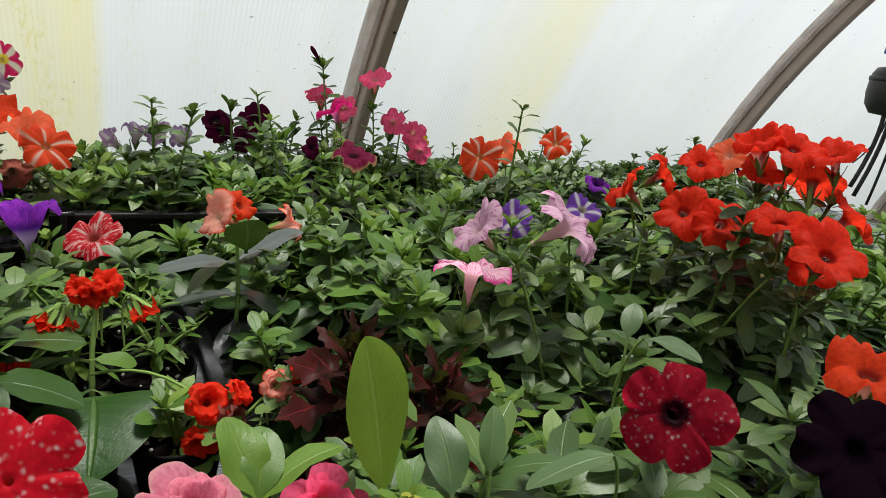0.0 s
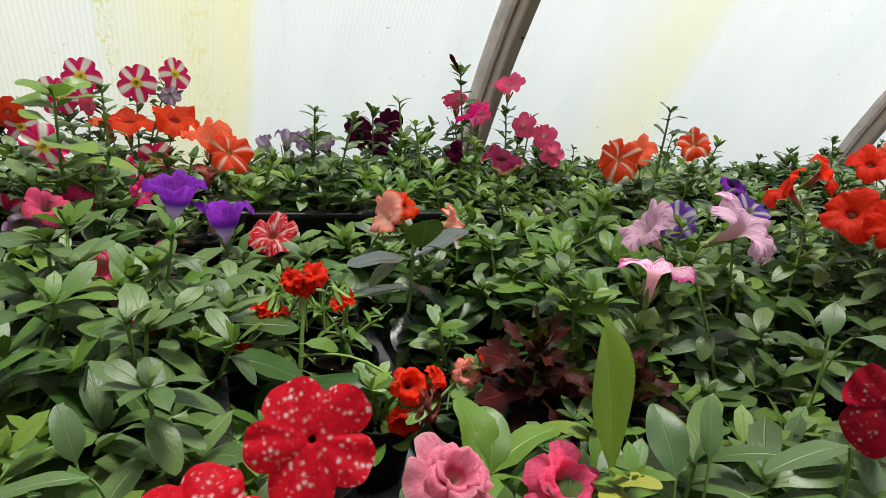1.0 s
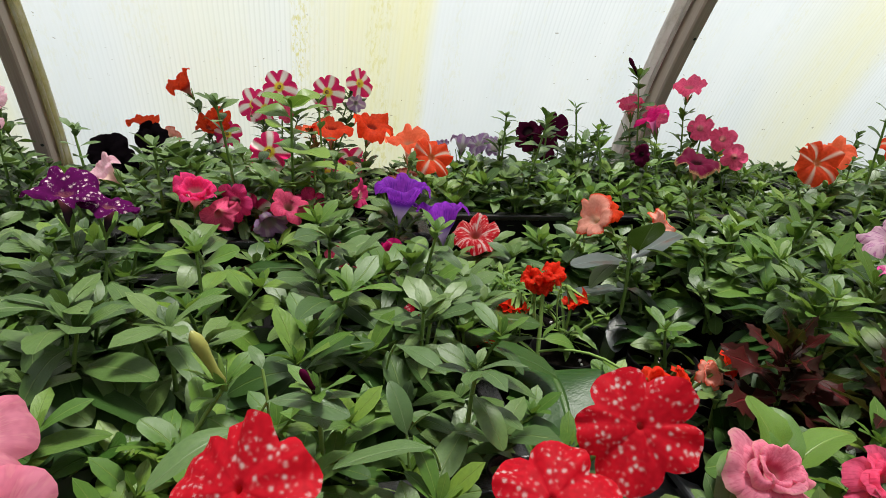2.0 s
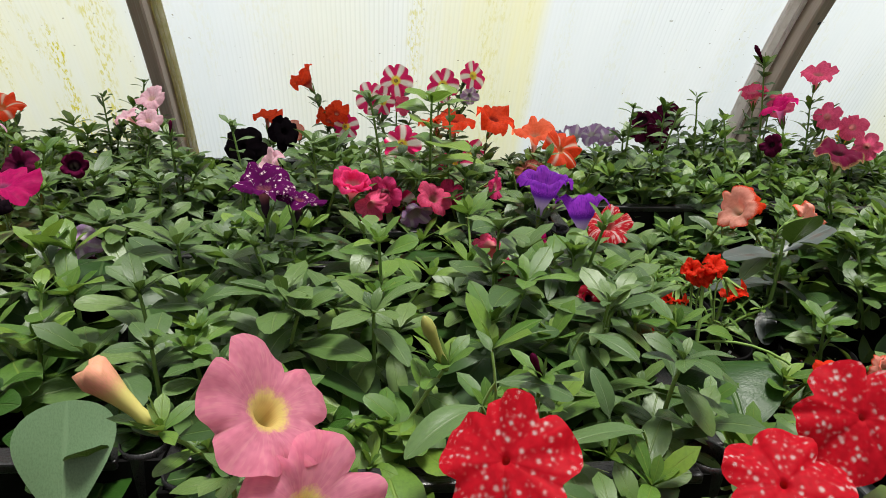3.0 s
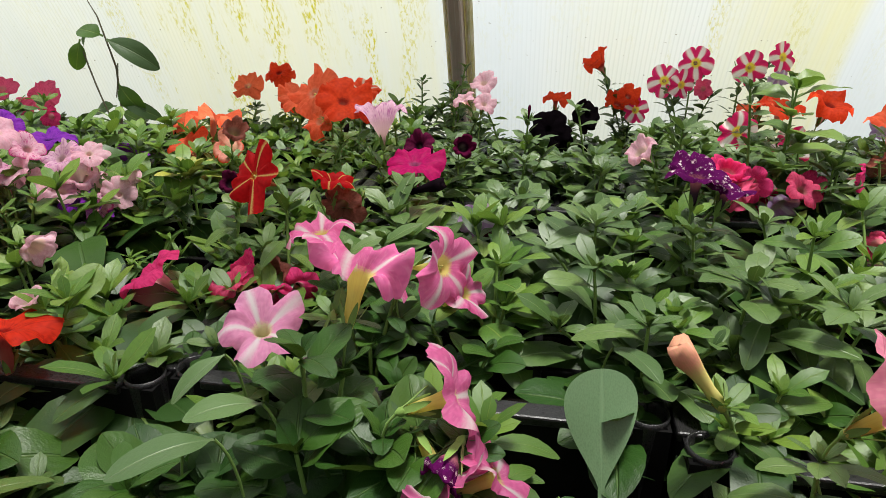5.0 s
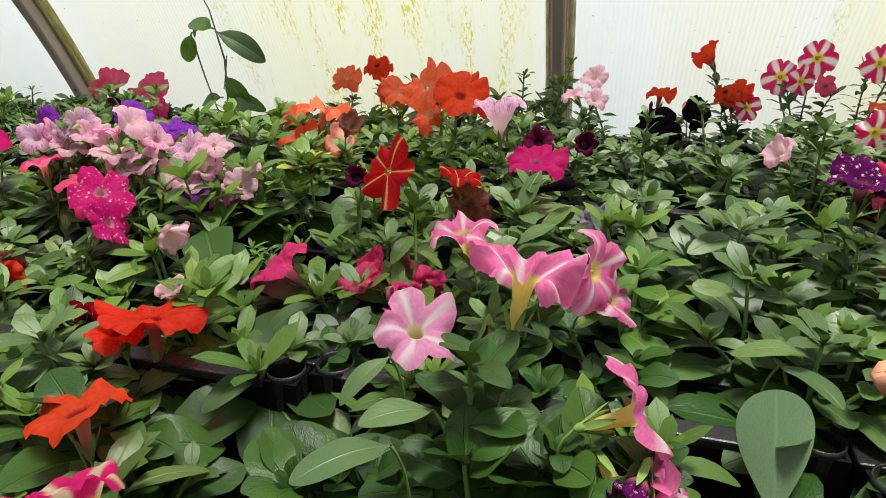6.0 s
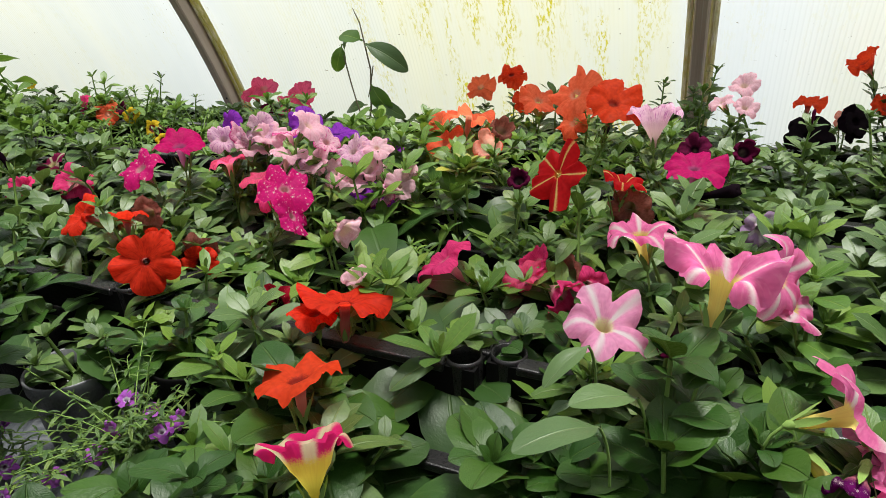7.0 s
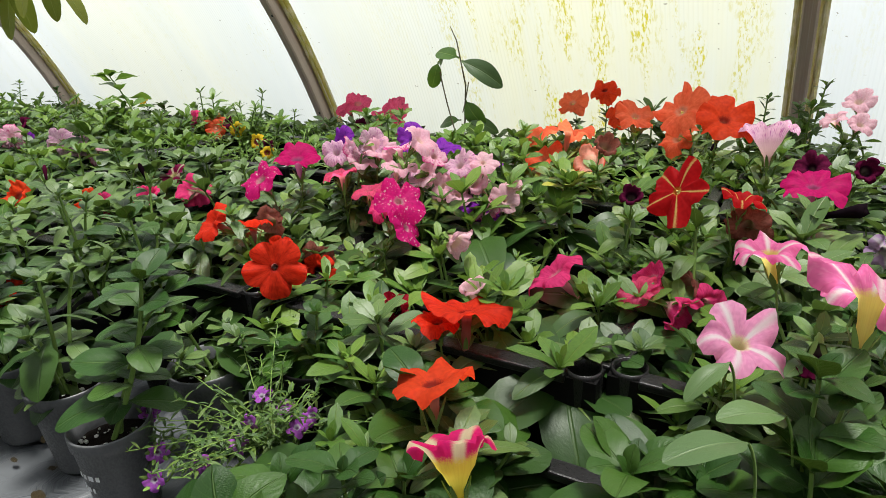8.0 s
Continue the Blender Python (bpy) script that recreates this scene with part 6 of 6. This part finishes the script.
# bushy plants that stand over the rows by the wall
for x, y, h, fam, size, n, seed in ((-2.26, 1.10, 0.125, "fresh", 0.075, 8, 60), (-2.12, 1.08, 0.135, "narrowfresh", 0.044, 12, 61), (-2.42, 1.20, 0.11, "petunia", 0.075, 7, 62), (-2.55, 0.98, 0.105, "petunia", 0.085, 5, 63),
                                    (-2.70, 1.08, 0.10, "fresh", 0.085, 5, 64), (-1.70, 1.12, 0.125, "petunia", 0.080, 5, 65)):
    p = lone("bushy_plant", "bushy green bedding plant rising over its row", "bedding plant", x, y, 0.905, fam, seed)
    p.fine = False
    p.bush(h, 0.085, size, n)
    p.finish(*p.words)


# ---- pots on the plastic sheet ----
def pot(x, y, radius, height, mat, label, seed, ink=False):
    r = random.Random(seed)
    t = tagged(new("plant_pot"), label, "plant pot", "round plant pots")
    t.location = (x, y, BENCH + 0.003)
    prof = [(0.0, 0.002), (radius * 0.72, 0.0), (radius * 0.75, 0.004), (radius * 0.94, height - 0.016), (radius * 0.985, height - 0.015), (radius, height - 0.002), (radius * 0.985, height),
            (radius * 0.94, height - 0.001), (radius * 0.90, height - 0.02), (radius * 0.74, 0.006), (0.0, 0.006)]
    part("body", mesh_of("body", *lathe(prof, 40), [mat]), t)
    v, f = lathe([(radius * 0.90, height - 0.022), (radius * 0.6, height - 0.019), (radius * 0.3, height - 0.016), (0.0, height - 0.017)], 32)
    v = [(a, b, c + 0.003 * noise.noise((a * 90, b * 90, seed))) for a, b, c in v]
    part("soil", mesh_of("soil", v, f, [SOIL]), t, label="dark potting soil with white perlite")
    for k in range(26 if height > 0.09 else 9):
        a, d, s_ = r.uniform(0, 6.28), radius * 0.85 * math.sqrt(r.random()), r.uniform(0.0008, 0.0028)
        bm = bmesh.new()
        bmesh.ops.create_icosphere(bm, subdivisions=1, radius=s_)
        for vert in bm.verts:
            vert.co *= r.uniform(0.7, 1.25)
        part("perlite_grain", mesh_bm("perlite_grain", bm, [PERLITE]), t, Matrix.Translation((d * math.cos(a), d * math.sin(a), height - 0.0165)))
    if ink:
        for dz, widths in ((0.062, (0.008, 0.004, 0.006, 0.004)), (0.046, (0.004, 0.007, 0.003))):
            a = radians(-112)
            for w in widths:
                rad = radius * 0.75 + (radius * 0.19) * dz / (height - 0.016) + 0.0006
                a2 = a + w / rad
                zz = 0.0028
                vv = [(rad * math.cos(q), rad * math.sin(q), dz + e) for q in (a, (a + a2) / 2, a2) for e in (-zz, zz)]
                part("pen_mark", mesh_of("pen_mark", vv, [(0, 2, 3, 1), (2, 4, 5, 3)], [INK]), t)
                a = a2 + 0.0025 / rad
    return t


def potted(x, y, z, fam, seed, height, size, shoots, label):
    p = lone("potted_plant", label, "bedding plant", x, y, z, fam, seed)
    p.bush(height, 0.05, size, shoots)
    return p


for x, y, ink, seed in ((-1.345, 0.152, True, 30), (-1.458, 0.178, False, 31), (-1.570, 0.175, False, 32), (-1.345, 0.270, False, 33), (-1.48, 0.315, False, 34), (-1.60, 0.305, False, 35), (-1.72, 0.25, False, 36), (-1.72, 0.36, False, 37), (-1.24, 0.33, False, 38)):
    pot(x, y, 0.038 if ink else 0.043, 0.103, POTGREY if seed < 34 else PLASTIC, "round grey plastic pot with potting soil" + (" and white pen marks" if ink else ""), seed, ink)
    p = potted(x, y, BENCH + 0.088, "grey" if seed % 2 else "broad", seed, 0.09 if ink else 0.085 if seed in (33, 38) else 0.125 + 0.02 * (seed % 3), 0.058, 2 if ink else 4, "potted petunia with soft grey-green leaves")
    if ink:
        p.leaves, p.stems = [], []
        p.shoot((0.050, 0.035, 0.160), 0.070, 0.018, 0.0024, start=0.22, bow=0.8)
        p.shoot((0.01, 0.055, 0.10), 0.05, 0.018, 0.0018, start=0.3)
    done(p)

# lobelia: fine trailing stems with small two-lipped flowers
p = lone("lobelia", "lobelia with thin trailing stems and small purple flowers", "bedding plant", -1.225, 0.235, BENCH + 0.075, "narrow", 40)
for k in range(58):
    a, d = p.rng.uniform(0, 6.28), p.rng.uniform(0.03, 0.13)
    p.shoot((d * math.cos(a), d * math.sin(a), p.rng.uniform(-0.02, 0.07)), 0.015, 0.009, 0.0006, crown=3, shrink=0.2, bow=p.rng.uniform(-0.3, 1.2))
for dx, dy, dz in ((-0.025, 0.022, 0.023), (-0.003, 0.028, 0.01), (0.036, 0.027, 0.016), (-0.01, -0.009, 0.017), (-0.004, -0.034, 0.01), (-0.024, -0.061, 0.001), (-0.071, -0.072, 0.004), (-0.061, -0.087, -0.013), (-0.11, -0.048, 0.022), (0.038, 0.004, 0.018)):
    p.flowers.append(("lobelia", p.base + Vector((dx, dy, dz)), 0.0115, p.rng.uniform(-10, 90), p.rng.uniform(10, 80), 0.35, 0.22, 3, 0, 0.3))
done(p)

# small pots in the gap beside the dark plant, and the strip that lies there
for x, y in ((0.165, 0.62), (0.150, 0.50), (0.20, 0.73), (0.06, 0.53), (0.205, 0.385), (-0.03, 0.647), (0.05, 0.647), (-0.03, 0.749), (0.05, 0.749), (-0.025, 0.545), (-0.02, 0.45)):
    pot(x, y, 0.042, 0.078, PLASTIC, "small round black pot with dark soil", int(x * 1000) + 50)
for x, y, fam, h, seed in ((0.165, 0.62, "petunia", 0.070, 70), (0.150, 0.50, "grey", 0.060, 71), (0.20, 0.73, "petunia", 0.085, 72), (0.06, 0.53, "fresh", 0.050, 73), (0.205, 0.385, "grey", 0.075, 74)):
    done(potted(x, y, BENCH + 0.062, fam, seed, h, 0.056, 3, "small potted petunia with soft green leaves"), False)
strip = tagged(new("plastic_strip"), "narrow grey plastic strip lying on the bench between the trays", "strip")
part("bar", box_mesh("bar", POTGREY, 0.116, 0.134, 0.40, 0.86, BENCH + 0.012, BENCH + 0.022, 0.003), strip)
part("web", box_mesh("web", POTGREY, 0.122, 0.128, 0.40, 0.86, BENCH + 0.001, BENCH + 0.012, 0), strip)

# dry bits on the plastic sheet
for x, y, size, az in ((-1.527, 0.163, 0.022, 40), (-1.469, 0.149, 0.016, 151), (-1.455, 0.113, 0.024, 262), (-1.52, 0.13, 0.012, 83)):
    ob = new("dry_leaf", LEAVES["dry"][int(az) % 5][0])
    ob.matrix_world = leaf_at((x, y, BENCH + 0.006), radians(az), 0.0, size)
    tagged(ob, "small dry brown leaf lying on the plastic sheet", "dry leaf", "dry leaves on the sheet")

# black box with blue tape and cables, hung from the roof
box = tagged(new("hanging_fixture"), "black rounded fixture with blue tape and hanging black cables", "fixture")
box.location = (1.440, 0.750, 1.266)
part("body", mesh_of("body", *lathe([(0.0, -0.052), (0.030, -0.050), (0.043, -0.032), (0.047, -0.008), (0.047, 0.018), (0.044, 0.022), (0.046, 0.027), (0.040, 0.040), (0.020, 0.046), (0.0, 0.047)], 28), [FIXTURE]), box)
part("seam", mesh_of("seam", *lathe([(0.0475, 0.014), (0.0490, 0.016), (0.0490, 0.022), (0.0470, 0.024)], 28), [RUBBER]), box)
for a in ((-0.020, 0.004, 0.046, 0.120), (-0.044, -0.020, 0.088, 0.114), (-0.054, -0.044, 0.066, 0.110)):
    part("tape", box_mesh("tape", BLUE, a[0], a[1], -0.014, 0.014, a[2], a[3], 0.0015), box, label="folded strip of blue tape")
v, f = tube([(0, 0, 0.05), (0.0, 0.0, 0.35), (0.0, -0.02, 0.62), (0.0, -0.05, 0.86)], 0.0025, 6)
part("cord", mesh_of("cord", v, f, [RUBBER]), box)
for dx, tx, tz, rad in ((-0.025, -0.055, -0.20, 0.0045), (0.0, -0.03, -0.22, 0.0045), (-0.01, -0.075, -0.15, 0.0016), (0.03, 0.03, -0.24, 0.003)):
    v, f = tube(bezier((dx, -0.01, -0.035), (dx + 0.012, -0.015, -0.10), (tx, -0.01, tz), 8), rad, 7)
    part("cable", mesh_of("cable", v, f, [RUBBER]), box)

# vine that hangs from the roof
p = lone("hanging_vine", "yellow-green pointed vine leaves hanging from the roof", "vine", -1.56, 0.30, 1.275, "vine", 41)
p.stem_mat = TWIG
roof = arch_point(math.acos((0.30 - ARCH_Y) / ARCH_R), ARCH_R)[1]
p.stems.append((bezier((0.0, 0.0, roof - 1.275 - 0.02), (-0.05, 0.02, 0.3), (-0.02, 0.0, 0.02), 8), 0.002))
p.stems.append((bezier((-0.02, 0.0, 0.05), (0.03, 0.01, 0.05), (0.075, 0.015, 0.012), 5), 0.0012))
for dx, dz, az, tilt, size in ((-0.03, 0.032, 95, -55, 0.065), (-0.02, 0.034, 60, -66, 0.062), (0.0, 0.042, -150, -60, 0.055), (0.035, 0.038, -95, -78, 0.052), (0.055, 0.034, -92, -38, 0.06), (-0.03, 0.05, 130, -30, 0.07)):
    p.leaf((dx, 0, dz), radians(az), radians(tilt), size, "vine", 0.0)
done(p)
